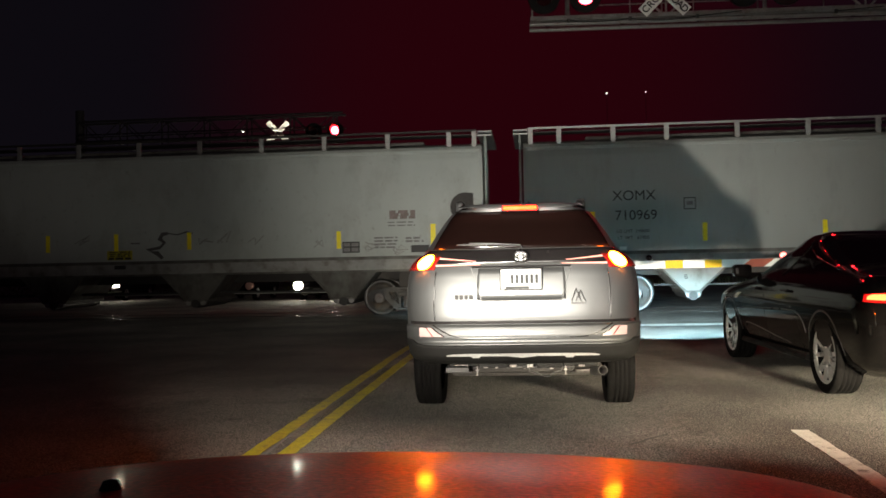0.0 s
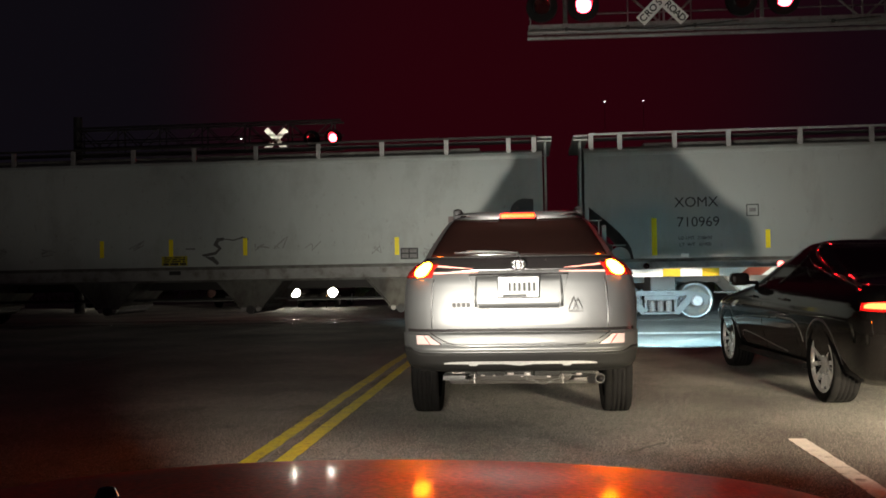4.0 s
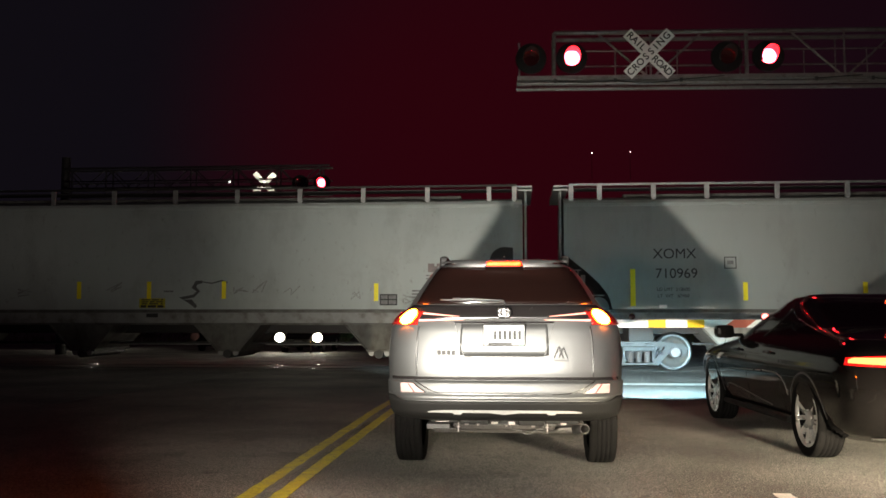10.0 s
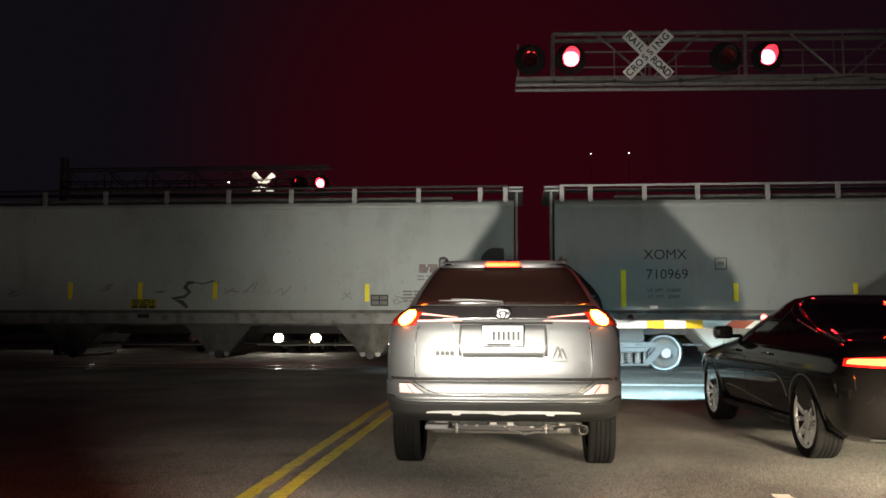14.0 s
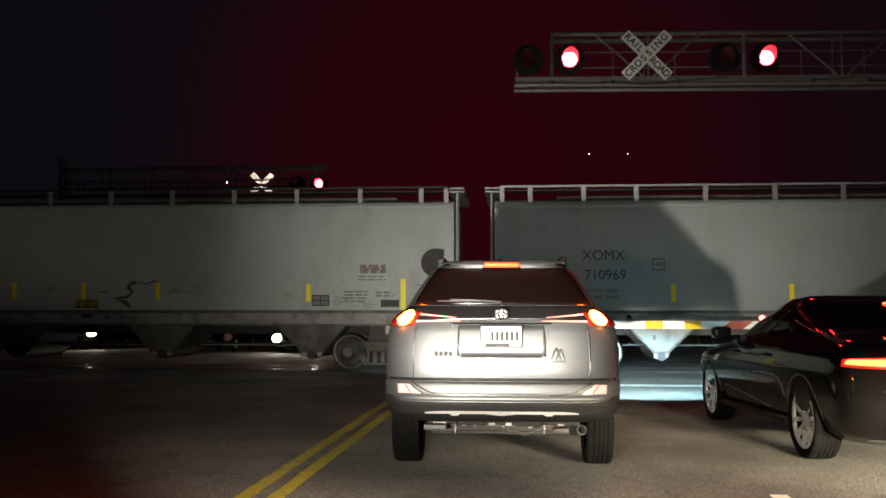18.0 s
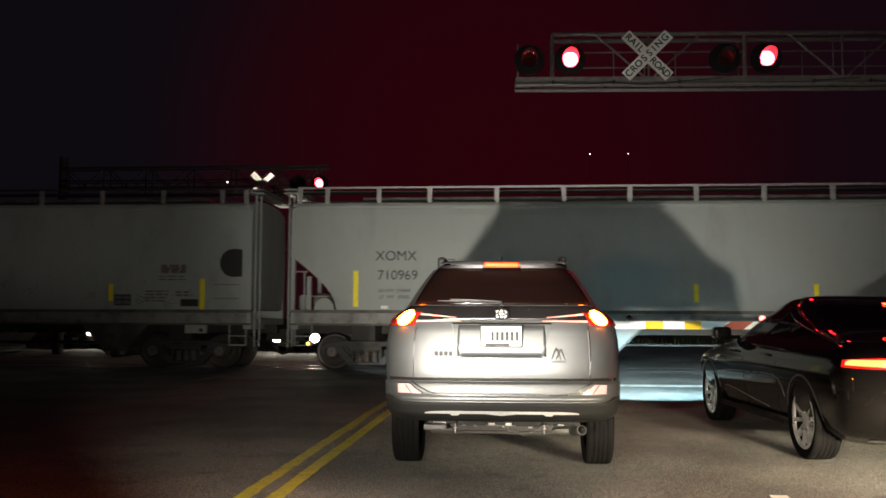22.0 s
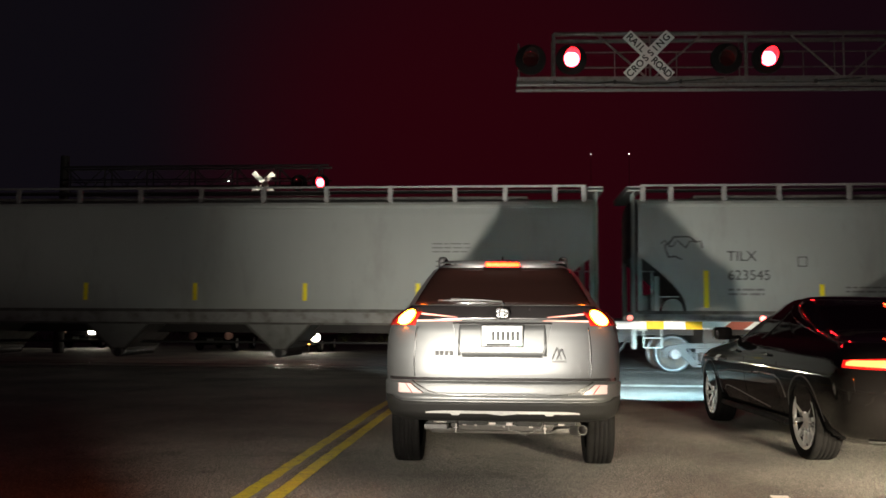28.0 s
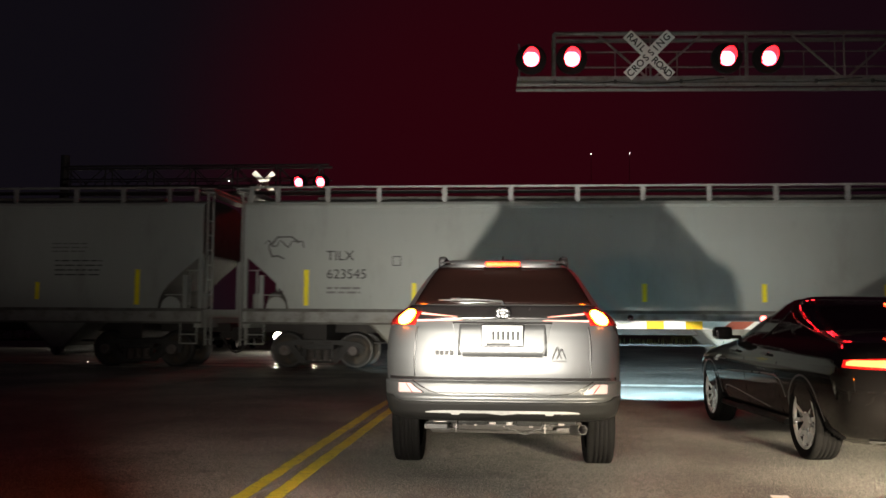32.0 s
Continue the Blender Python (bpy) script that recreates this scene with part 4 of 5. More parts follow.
# far gantry: reaches in from the other kerb, its mast on the far side of the oncoming lanes
far = thing("far_signal_gantry", "galvanised gantry over the oncoming lanes with red flashing lamps", "railway signal", pose(0, 33.2, 0), "signal gantries")
# a darker steel than the near gantry's stands in for its dimmer light
for yy in (-0.3, 0.3):
    for zz, r in ((6.82, 0.04), (6.32, 0.025), (5.80, 0.05), (6.05, 0.04)):
        part("chord", rod(bmesh.new(), (-17.3, yy, zz), (-6.95, yy, zz), r, 8), "truck", far)
    for k in range(7):
        x = -17.2 + 1.65 * k
        part("upright", rod(bmesh.new(), (x, yy, 5.8), (x, yy, 6.82), 0.03, 6), "truck", far)
        if k < 6:
            part("diagonal", rod(bmesh.new(), (x, yy, 6.82), (x + 0.8, yy, 6.05), 0.02, 6), "truck", far)
            part("diagonal", rod(bmesh.new(), (x + 0.8, yy, 6.05), (x + 1.65, yy, 6.82), 0.02, 6), "truck", far)
part("mast", rod(bmesh.new(), (-17.3, 0, -0.5), (-17.3, 0, 7.3), 0.2, 16, 0.16), "truck", far, "round steel mast")
for x, which in ((-8.16, "A"), (-7.34, "B")):
    signal_lamp(far, x + 0.12, 6.15, which)
crossbuck(far, -9.38, -0.40, 6.15, False, 0.86, "retro", 16, 9)
part("inspection_lamp", one_box(-10.76, -10.73, -0.32, -0.3, 6.22, 6.25), "glow_far", far, "small white lamp")

# ---- crossing gate ----
gate = thing("crossing_gate", "lowered crossing gate arm with white and amber stripes", "barrier", pose(0, 17.8, 0))
edges = [0.55, 0.95, 1.36, 1.72, 2.10, 2.51, 2.84, 3.25, 3.57, 4.02, 4.45, 4.85, 5.25, 5.65, 6.05, 6.45, 6.85, 7.25]
tapes = ["sign", "red_tape", "sign", "sign", "sign", "amber_tape", "sign", "amber_tape", "sign", "red_tape", "sign", "red_tape", "sign", "red_tape", "sign", "red_tape", "sign"]
for i, tape in enumerate(tapes):
    a, b = edges[i], edges[i + 1]
    sl = 0.10 if a > 3.6 else 0.0
    sl2 = 0.10 if b > 3.6 else 0.0
    part("stripe", prism(bmesh.new(), [(a - sl, 1.0), (b - sl2, 1.0), (b + sl2, 1.15), (a + sl, 1.15)], -0.03, 0.03), tape, gate)
part("arm_base", one_box(7.2, 8.6, -0.05, 0.05, 0.95, 1.2, 0.01), "sign", gate)
part("gate_stand", one_box(8.3, 8.9, -0.25, 0.25, -0.1, 1.5, 0.02), "galv", gate, "steel gate mechanism box")
for x in (0.7, 2.2, 4.72):
    bm = bmesh.new()
    lathe(bm, [(0, 0.05), (0.05, 0.045), (0.055, 0), (0.05, -0.045), (0, -0.05)], pose(x, 0, 1.21, 90, 0, 0), 14)
    part("gate_lamp", bm, "glow_small" if x > 2 else "dark_lens", gate, "small red gate lamp")

# an added dark cap hides each of the two flashing gate lamps by turns
gate_caps = []
for x, which in ((2.2, "A"), (4.72, "B")):
    bm = bmesh.new()
    lathe(bm, [(0.0, 0.06), (0.06, 0.055), (0.066, 0), (0.06, -0.055), (0.0, -0.06)], pose(0, 0, 0, 90, 0, 0), 14)
    cap = part("lamp_cap", bm, "dark_lens", gate, "added dark cap that hides a gate lamp")
    cap.location = (x, 0, 1.21)
    gate_caps.append((cap, which, x))

# ---- vehicles ----


class Shell:
    """A car body as level outlines stacked from sill to roof. levels: z, half width, rear, front. u runs round: 0 rear middle, 0.25 right side, 0.5 front, 0.75 left."""

    def __init__(self, levels, rear=0.55, front=0.7, power=5.0, n=96, top=None):
        self.top = top
        self.levels, self.rear, self.front, self.power, self.n = levels, rear, front, power, n

    def level(self, z):
        ls = self.levels
        if z <= ls[0][0]:
            return ls[0][1:]
        for i in range(len(ls) - 1):
            if ls[i][0] <= z <= ls[i + 1][0]:
                f = (z - ls[i][0]) / (ls[i + 1][0] - ls[i][0])
                return tuple(a + (b - a) * f for a, b in zip(ls[i][1:], ls[i + 1][1:]))
        return ls[-1][1:]

    def at(self, u, z, out=0.0):
        w, r, f = self.level(z)
        fit = min(1.0, 0.96 * (f - r) / (self.rear + self.front))
        rear, front = self.rear * fit, self.front * fit
        u %= 1.0
        s = 1 if u < 0.5 else -1
        v = u if u < 0.5 else 1 - u
        p = 2 / self.power
        if self.top:
            z0, z1, low = self.top
            k = min(1.0, max(0.0, (z - z0) / (z1 - z0)))
            p = 2 / (self.power + (low - self.power) * k * k * (3 - 2 * k))
        if v < 0.2:
            a = v / 0.2 * math.pi / 2
            x, y = w * math.sin(a) ** p, r + rear * (1 - math.cos(a) ** p if a < math.pi / 2 else 1)
        elif v > 0.3:
            a = (0.5 - v) / 0.2 * math.pi / 2
            x, y = w * math.sin(a) ** p if a > 0 else 0.0, f - front * (1 - math.cos(a) ** p)
        else:
            k = (v - 0.2) / 0.1
            x, y = w, r + rear + (f - front - r - rear) * k
        q = Vector((s * x, y, z))
        if out:
            e = 1e-3
            n = (self.at(u + e, z) - self.at(u - e, z)).cross(self.at(u, z + 0.004) - self.at(u, z - 0.004))
            if n.length > 1e-12:
                q += n.normalized() * out
        return q

    def mesh(self, sub=3):
        bm = bmesh.new()
        zs = []
        for i in range(len(self.levels) - 1):
            zs += [self.levels[i][0] + (self.levels[i + 1][0] - self.levels[i][0]) * k / sub for k in range(sub)]
        zs.append(self.levels[-1][0])
        rings = [[bm.verts.new(self.at(i / self.n, z)) for i in range(self.n)] for z in zs]
        for a, b in zip(rings, rings[1:]):
            for i in range(self.n):
                j = (i + 1) % self.n
                bm.faces.new((a[i], a[j], b[j], b[i]))
        bm.faces.new(rings[0][::-1])
        bm.faces.new(rings[-1])
        bmesh.ops.recalc_face_normals(bm, faces=bm.faces)
        return bm

    def patch(self, edge_low, edge_high, u0, u1, out=0.006, nu=16, nz=6, thick=0.01):
        """A panel on the shell between two edges given as heights at u, with its rim turned in."""
        bm = bmesh.new()
        rows = []
        for k in range(nz + 1):
            row = []
            for i in range(nu + 1):
                u = u0 + (u1 - u0) * i / nu
                lo = edge_low(u) if callable(edge_low) else edge_low
                hi = edge_high(u) if callable(edge_high) else edge_high
                row.append(bm.verts.new(self.at(u, lo + (hi - lo) * k / nz, out)))
            rows.append(row)
        for a, b in zip(rows, rows[1:]):
            for i in range(nu):
                bm.faces.new((a[i], a[i + 1], b[i + 1], b[i]))
        if not thick:
            return bm
        rim = [e for e in bm.edges if e.is_boundary]
        r = bmesh.ops.extrude_edge_only(bm, edges=rim)
        nv = [v for v in r["geom"] if isinstance(v, bmesh.types.BMVert)]
        for v in nv:
            c = Vector((0, v.co.y * 0.6 + 1.0, v.co.z))
            v.co += (c - v.co).normalized() * thick
        return bm


def cut_arches(body, spots, r, w):
    """Cuts round wheel arches into a body."""
    for x, y in spots:
        bm = bmesh.new()
        rod(bm, (x - w / 2, y, r * 0.93), (x + w / 2, y, r * 0.93), r + 0.045, 40)
        bmesh.ops.recalc_face_normals(bm, faces=bm.faces)
        me = bpy.data.meshes.new("cut")
        bm.to_mesh(me)
        bm.free()
        tool = new("cut", me)
        md = body.modifiers.new("cut", "BOOLEAN")
        md.operation, md.object, md.solver = "DIFFERENCE", tool, "EXACT"
        bpy.context.view_layer.update()
        res = bpy.data.meshes.new_from_object(body.evaluated_get(bpy.context.evaluated_depsgraph_get()))
        body.modifiers.clear()
        old = body.data
        body.data = res
        res.name = "body"
        bpy.data.meshes.remove(old)
        bpy.data.objects.remove(tool)
        bpy.data.meshes.remove(me)
    for p in body.data.polygons:
        p.use_smooth = True


def tyre_profile(R, rim, w):
    """Half round shoulders and a flat tread with four shallow grooves."""
    tread = []
    for g in (-0.24, -0.08, 0.08, 0.24):
        tread += [(R, (g - 0.02) * w), (R - 0.007, (g - 0.015) * w), (R - 0.007, (g + 0.015) * w), (R, (g + 0.02) * w)]
    return [(rim, -w * 0.42), (R * 0.93, -w * 0.5), (R * 0.975, -w * 0.46), (R * 0.993, -w * 0.40)] + tread + [(R * 0.993, w * 0.40), (R * 0.975, w * 0.46), (R * 0.93, w * 0.5), (rim, w * 0.42)]


def road_wheel(parent, x, y, R, rim, w, side, spokes):
    """A tyre with an alloy wheel; side -1 faces left."""
    m = pose(x, y, R, 0, 90, 0)
    bm = lathe(bmesh.new(), tyre_profile(R, rim, w), m, 48)
    wheel = part("wheel", bm, "rubber", parent, "black rubber tyre", smooth=True)
    bm = bmesh.new()
    f = side * w * 0.40
    lathe(bm, [(rim + 0.012, f), (rim, f + side * 0.012), (rim - 0.022, f + side * 0.004), (rim - 0.026, f - side * 0.015)], m, 48)
    part("rim", bm, "alloy", wheel, "bright alloy rim", smooth=True)
    bm = bmesh.new()
    for k in range(spokes):
        for off in ((-0.13, 0.13) if spokes < 9 else (0,)):
            a = 2 * math.pi * k / spokes + 0.2
            m2 = m @ pose(0, 0, 0, 0, 0, math.degrees(a + off))
            lo, hi = f - side * 0.045, f - side * 0.004
            q = 1.0 if spokes < 9 else 0.68
            b0 = [m2 @ Vector(p) for p in ((0.04, -0.026 * q, lo), (rim - 0.02, -0.03 * q, lo + side * 0.01), (rim - 0.02, 0.03 * q, lo + side * 0.01), (0.04, 0.026 * q, lo))]
            b1 = [m2 @ Vector(p) for p in ((0.04, -0.022 * q, hi - side * 0.012), (rim - 0.02, -0.025 * q, hi + side * 0.006), (rim - 0.02, 0.025 * q, hi + side * 0.006), (0.04, 0.022 * q, hi - side * 0.012))]
            a0, a1 = [bm.verts.new(v) for v in b0], [bm.verts.new(v) for v in b1]
            bm.faces.new(a0)
            bm.faces.new(a1[::-1])
            for i in range(4):
                j = (i + 1) % 4
                bm.faces.new((a0[i], a0[j], a1[j], a1[i]))
    lathe(bm, [(0.075, f - side * 0.05), (0.07, f - side * 0.012), (0.03, f - side * 0.008), (0, f - side * 0.008)], m, 20)
    bmesh.ops.recalc_face_normals(bm, faces=bm.faces)
    part("spokes", bm, "alloy", wheel, "bright split spokes")
    # black disc and barrel: the shade behind the spokes put into their colour
    bm = bmesh.new()
    lathe(bm, [(rim - 0.05, f - side * 0.10), (0, f - side * 0.10)], m, 32)
    part("brake_disc", bm, "rubber", wheel)
    part("barrel", lathe(bmesh.new(), [(rim - 0.026, f - side * 0.015), (rim - 0.04, f - side * 0.1)], m, 40), "rubber", wheel)
    return wheel


def plain_bars(name, parent, mat, m, width, height, count, gap=0.25):
    """Marks that are not lettered: upright bars in a row, facing -y of m."""
    bm = bmesh.new()
    step = width / count
    for k in range(count):
        x = -width / 2 + step * (k + 0.5)
        box(bm, x - step * (1 - gap) / 2, x + step * (1 - gap) / 2, -0.003, 0.0, -height / 2, height / 2, 0, m=None)
    bm.transform(m)
    return part(name, bm, mat, parent)


# the silver car ahead
suv = thing("suv", "silver compact suv with lit brake lamps, waiting at the crossing", "car", pose(-0.1026, 6.77, 0, 0, 0, 0.5), "waiting vehicles")
S = Shell([(0.445, 0.82, 0.14, 4.42), (0.465, 0.855, 0.07, 4.5), (0.50, 0.88, 0.03, 4.57), (0.58, 0.895, 0.0, 4.59), (0.612, 0.90, 0.0, 4.60), (0.634, 0.902, 0.02, 4.60), (0.70, 0.907, 0.028, 4.6), (0.745, 0.91, 0.042, 4.58),
           (0.80, 0.915, 0.055, 4.55), (0.92, 0.918, 0.06, 4.48), (1.04, 0.912, 0.075, 4.3), (1.12, 0.90, 0.09, 3.95), (1.19, 0.875, 0.115, 3.6), (1.245, 0.825, 0.15, 3.42), (1.30, 0.765, 0.19, 3.3), (1.42, 0.70, 0.29, 3.0),
           (1.54, 0.625, 0.39, 2.65), (1.60, 0.575, 0.40, 2.45), (1.635, 0.50, 0.40, 2.3), (1.652, 0.38, 0.5, 2.15), (1.658, 0.2, 0.75, 1.95)], rear=0.62, front=0.85, power=4.6)
body = part("body", S.mesh(), "silver", suv, "silver metallic body")
cut_arches(body, [(-0.82, 1.0), (0.82, 1.0), (-0.82, 3.66), (0.82, 3.66)], 0.36, 0.42)
part("underbody", one_box(-0.60, 0.60, 0.75, 4.2, 0.26, 0.5, 0.03), "dark", suv)
part("rear_window", S.patch(lambda u: 1.308, lambda u: 1.606, -0.115, 0.115, 0.006, 32, 8), "window", suv, "dark tinted rear window", smooth=True)
part("tailgate_garnish", S.patch(lambda u: 1.195 - 0.25 * abs(u if u < 0.5 else u - 1), 1.30, -0.128, 0.128, 0.008, 28, 5), "gloss_black", suv, "gloss black band below the window", smooth=True)
part("roof_spoiler", S.patch(1.622, 1.638, -0.125, 0.125, 0.03, 20, 3, 0.03), "silver", suv, "silver roof spoiler", smooth=True)
# added strip that keeps the stop lamp's reflection off the rear window
part("lamp_glare_guard", one_box(-0.15, 0.15, 0.318, 0.48, 1.607, 1.6125, 0.002), "gloss_black", suv)
part("high_stop_lamp", one_box(-0.132, 0.132, 0.335, 0.48, 1.613, 1.645, 0.008), "glow_stop", suv, "lit red high stop lamp")
def cladding(u, gap):
    """The upper edge of the dark bumper cladding: it rises towards the wheel arches."""
    k = min(1.0, max(0.0, (min(abs(u), 1 - abs(u)) - 0.085) / 0.05))
    return 0.590 + 0.03 * k * k * (3 - 2 * k) + gap


part("lower_bumper", S.patch(0.45, lambda u: cladding(u, 0.0), -0.195, 0.195, 0.0145, 60, 8), "plastic", suv, "dark grey lower bumper", smooth=True)
part("bumper_lip", S.patch(lambda u: cladding(u, 0.006), 0.735, -0.165, 0.165, 0.014, 60, 6), "silver", suv, "silver bumper", smooth=True)
part("bumper_gap", S.patch(0.742, 0.765, -0.135, 0.135, 0.003, 30, 2), "gloss_black", suv)
part("skid_trim", S.patch(lambda u: 0.512 - 0.010 * (abs(u) < 0.0008 or 0.012 < abs(u) < 0.018), lambda u: 0.532 - 0.012 * min(1.0, abs(u) / 0.047) ** 4, -0.047, 0.047, 0.024, 80, 2), "galv", suv, "silver skid trim")
for s in (-1, 1):
    def span(p, q, s=s):
        return (p, q) if s > 0 else (-q, -p)
    lampl = part("tail_lamp", S.patch(1.148, 1.25, *span(0.068, 0.17), 0.014, 20, 5), "lamp_red", suv, "red tail lamp cluster", smooth=True)
    def bulge(u):
        return 0.052 * math.sqrt(max(0.02, 1 - ((min(abs(u), 1 - abs(u)) - 0.096) / 0.0185) ** 2))
    part("brake_lamp", S.patch(lambda u: 1.202 - bulge(u), lambda u: 1.202 + bulge(u), *span(0.078, 0.114), 0.024, 14, 5), "glow_brake", lampl, "bright lit brake lamp", smooth=True)
    for za, zb, ua in ((1.209, 1.233, 0.0155), (1.186, 1.182, 0.0115)):
        def mid(u, za=za, zb=zb, ua=ua):
            k = (min(abs(u), 1 - abs(u)) ** 0.435 - ua ** 0.435) / (0.066 ** 0.435 - ua ** 0.435)
            return za + (zb - za) * k, 0.0018 + 0.0045 * k
        part("lamp_blade", S.patch(lambda u: mid(u)[0] - mid(u)[1], lambda u: mid(u)[0] + mid(u)[1], *span(ua, 0.066), 0.015, 24, 1, 0.004), "glow_blade", lampl, "thin lit lamp blade")
    part("reflector_surround", S.patch(lambda u: 0.645, lambda u: 0.652 + 0.068 * min(1, max(0, abs(u) - 0.047) / 0.022), *span(0.048, 0.0985), 0.0165, 16, 2), "gloss_black", suv)
    part("rear_reflector", S.patch(lambda u: 0.648, lambda u: 0.652 + 0.062 * min(1, max(0, abs(u) - 0.05) / 0.02), *span(0.05, 0.097), 0.021, 16, 2), "reflex", suv, "pale pink bumper reflector")
    part("reflector_rib", rod(bmesh.new(), S.at(s * 0.066, 0.650, 0.028), S.at(s * 0.078, 0.708, 0.028), 0.0035, 5), "lamp_red", suv)
    bm = bmesh.new()
    for k in range(12):
        rod(bm, S.at(s * 0.0633, 0.77 + 0.031 * k, 0.002), S.at(s * 0.0633, 0.77 + 0.031 * (k + 1), 0.002), 0.004, 5)
    part("tailgate_gap", bm, "gloss_black", suv)
    # silver rod added beside the gap to carry its edge highlight
    edge = [S.at(s * 0.0618, 0.77 + 0.031 * k, 0.004) for k in range(13)]
    part("tailgate_edge", tube(bmesh.new(), edge, 0.005, 6), "silver", suv, "thin silver rod for the tailgate edge's highlight", smooth=True)
    a, b = (0.205, 0.295) if s > 0 else (-0.295, -0.205)
    part("side_window", S.patch(1.30, 1.54, a, b, 0.006, 16, 6), "window", suv, "dark side glass", smooth=True)
    # roof rail
    bm = bmesh.new()
    pts = [(s * 0.50, 0.78, 1.63), (s * 0.50, 0.84, 1.70), (s * 0.515, 1.1, 1.715), (s * 0.52, 2.0, 1.70), (s * 0.51, 2.3, 1.64)]
    tube(bm, pts, 0.026, 8)
    part("roof_rail", bm, "black", suv, "black roof rail")
    bm = bmesh.new()
    box(bm, s * 0.50 - 0.035, s * 0.50 + 0.035, 0.72, 0.90, 1.60, 1.715, 0.02)
    part("rail_foot", bm, "black", suv)
    # mirror
    bm = bmesh.new()
    box(bm, min(s * 0.93, s * 1.12), max(s * 0.93, s * 1.12), 2.9, 3.02, 1.08, 1.24, 0.03)
    part("door_mirror", bm, "silver", suv, "silver door mirror")
    for y in (1.0, 3.66):
        road_wheel(suv, s * 0.79, y, 0.358, 0.235, 0.225, s, 5)
# crease round the step of the bumper, its shade drawn as a black line
bm = bmesh.new()
side_pts = [(0.066, 0.737), (0.060, 0.715), (0.050, 0.69), (0.040, 0.662), (0.030, 0.645), (0.018, 0.637), (0.008, 0.634)]
pts = [S.at(-u, z, 0.015) for u, z in side_pts] + [S.at(u, z, 0.015) for u, z in side_pts[::-1]]
tube(bm, pts, 0.0045, 5)
part("bumper_crease_shade", bm, "gloss_black", suv)
part("windscreen", S.patch(1.22, 1.52, 0.40, 0.60, 0.006, 24, 6), "window", suv, "dark windscreen", smooth=True)
for a, b in ((0.405, 0.435), (0.565, 0.595)):
    part("headlamp", S.patch(0.74, 0.86, a, b, 0.010, 10, 3), "glow_far", suv, "lit headlamp", smooth=True)
# plate recess, plate, badges
rec = part("plate_recess", S.patch(lambda u: 0.925, lambda u: 1.160, -0.0125, 0.0125, 0.003, 14, 5), "silver", suv, "recessed number plate panel", smooth=True)
for s in (-1, 1):
    part("recess_edge", rod(bmesh.new(), S.at(s * 0.0098, 0.92, 0.004), S.at(s * 0.0178, 1.165, 0.004), 0.006, 6), "silver", suv)
part("recess_edge", rod(bmesh.new(), S.at(-0.0098, 0.92, 0.004), S.at(0.0098, 0.92, 0.004), 0.006, 6), "silver", suv)
part("recess_shadow", S.patch(1.162, 1.174, -0.0178, 0.0178, 0.012, 14, 1), "gloss_black", suv)
PL = pose(0, 0.045, 1.077)
plate = part("number_plate", one_box(-0.1525, 0.1525, -0.006, 0.0, -0.076, 0.076, 0.003, m=PL), "plate", suv, "white number plate in a black frame")
part("plate_frame", one_box(-0.158, 0.158, -0.003, 0.004, -0.083, 0.083, 0.003, m=PL), "black", suv)
part("plate_holder", one_box(-0.15, 0.15, 0.0, 0.06, -0.07, 0.07, 0.0, m=PL), "black", suv)
plain_bars("plate_bar", plate, "black", PL @ Matrix.Translation((0.025, -0.0065, 0.0)), 0.22, 0.066, 6, 0.42)
plain_bars("plate_bar", plate, "black", PL @ Matrix.Translation((-0.115, -0.0065, -0.005)), 0.028, 0.03, 2, 0.4)
part("plate_strip", one_box(-0.12, 0.06, -0.009, -0.006, -0.073, -0.055, 0, m=PL), "black", plate)
part("plate_sticker", one_box(0.11, 0.145, -0.009, -0.006, -0.072, -0.054, 0, m=PL), "green", plate)
bm = bmesh.new()
m = pose(0, 0.092, 1.245, 90, 0, 0)
for (rx, rz), rr in (((0.056, 0.040), 0.0048), ((0.022, 0.038), 0.004), ((0.04, 0.012), 0.004)):
    for k in range(24):
        a, b = 2 * math.pi * k / 24, 2 * math.pi * (k + 1) / 24
        rod(bm, m @ Vector((rx * math.cos(a), rz * math.sin(a), 0)), m @ Vector((rx * math.cos(b), rz * math.sin(b), 0)), rr, 6)
part("emblem", bm, "chrome", suv, "chrome oval emblem", smooth=True)
part("emblem_back", one_box(-0.05, 0.05, 0.10, 0.14, 1.205, 1.285, 0.01), "gloss_black", suv)
plain_bars("model_badge", suv, "black", pose(-0.435, 0.054, 0.945), 0.145, 0.034, 4, 0.25)
bm = bmesh.new()
for dx, h in ((-0.018, 0.062), (0.015, 0.05)):
    for sgn in (-1, 1):
        rod(bm, (0.425 + dx, 0.058, 0.935 + h), (0.425 + dx + sgn * 0.034, 0.058, 0.905), 0.005, 6)
box(bm, 0.37, 0.48, 0.057, 0.061, 0.882, 0.896)
part("mountain_sticker", bm, "stencil", suv, "small dark mountain-shaped sticker")
# what hangs below the bumper: apron, heat shield, silencer, pipe, clips and hangers
bm = bmesh.new()
for x0, x1, z0, z1 in ((-0.56, -0.34, 0.415, 0.47), (-0.335, -0.12, 0.40, 0.47), (-0.115, 0.10, 0.408, 0.47), (0.105, 0.30, 0.396, 0.47), (0.305, 0.55, 0.41, 0.47)):
    box(bm, x0, x1, 0.15, 0.18, z0, z1, 0.006)
part("bumper_apron", bm, "plastic", suv, "ragged black apron below the bumper")
bm = bmesh.new()
box(bm, -0.40, 0.40, 0.34, 0.58, 0.33, 0.43, 0.045)
part("muffler", bm, "dark", suv, "dull exhaust muffler")
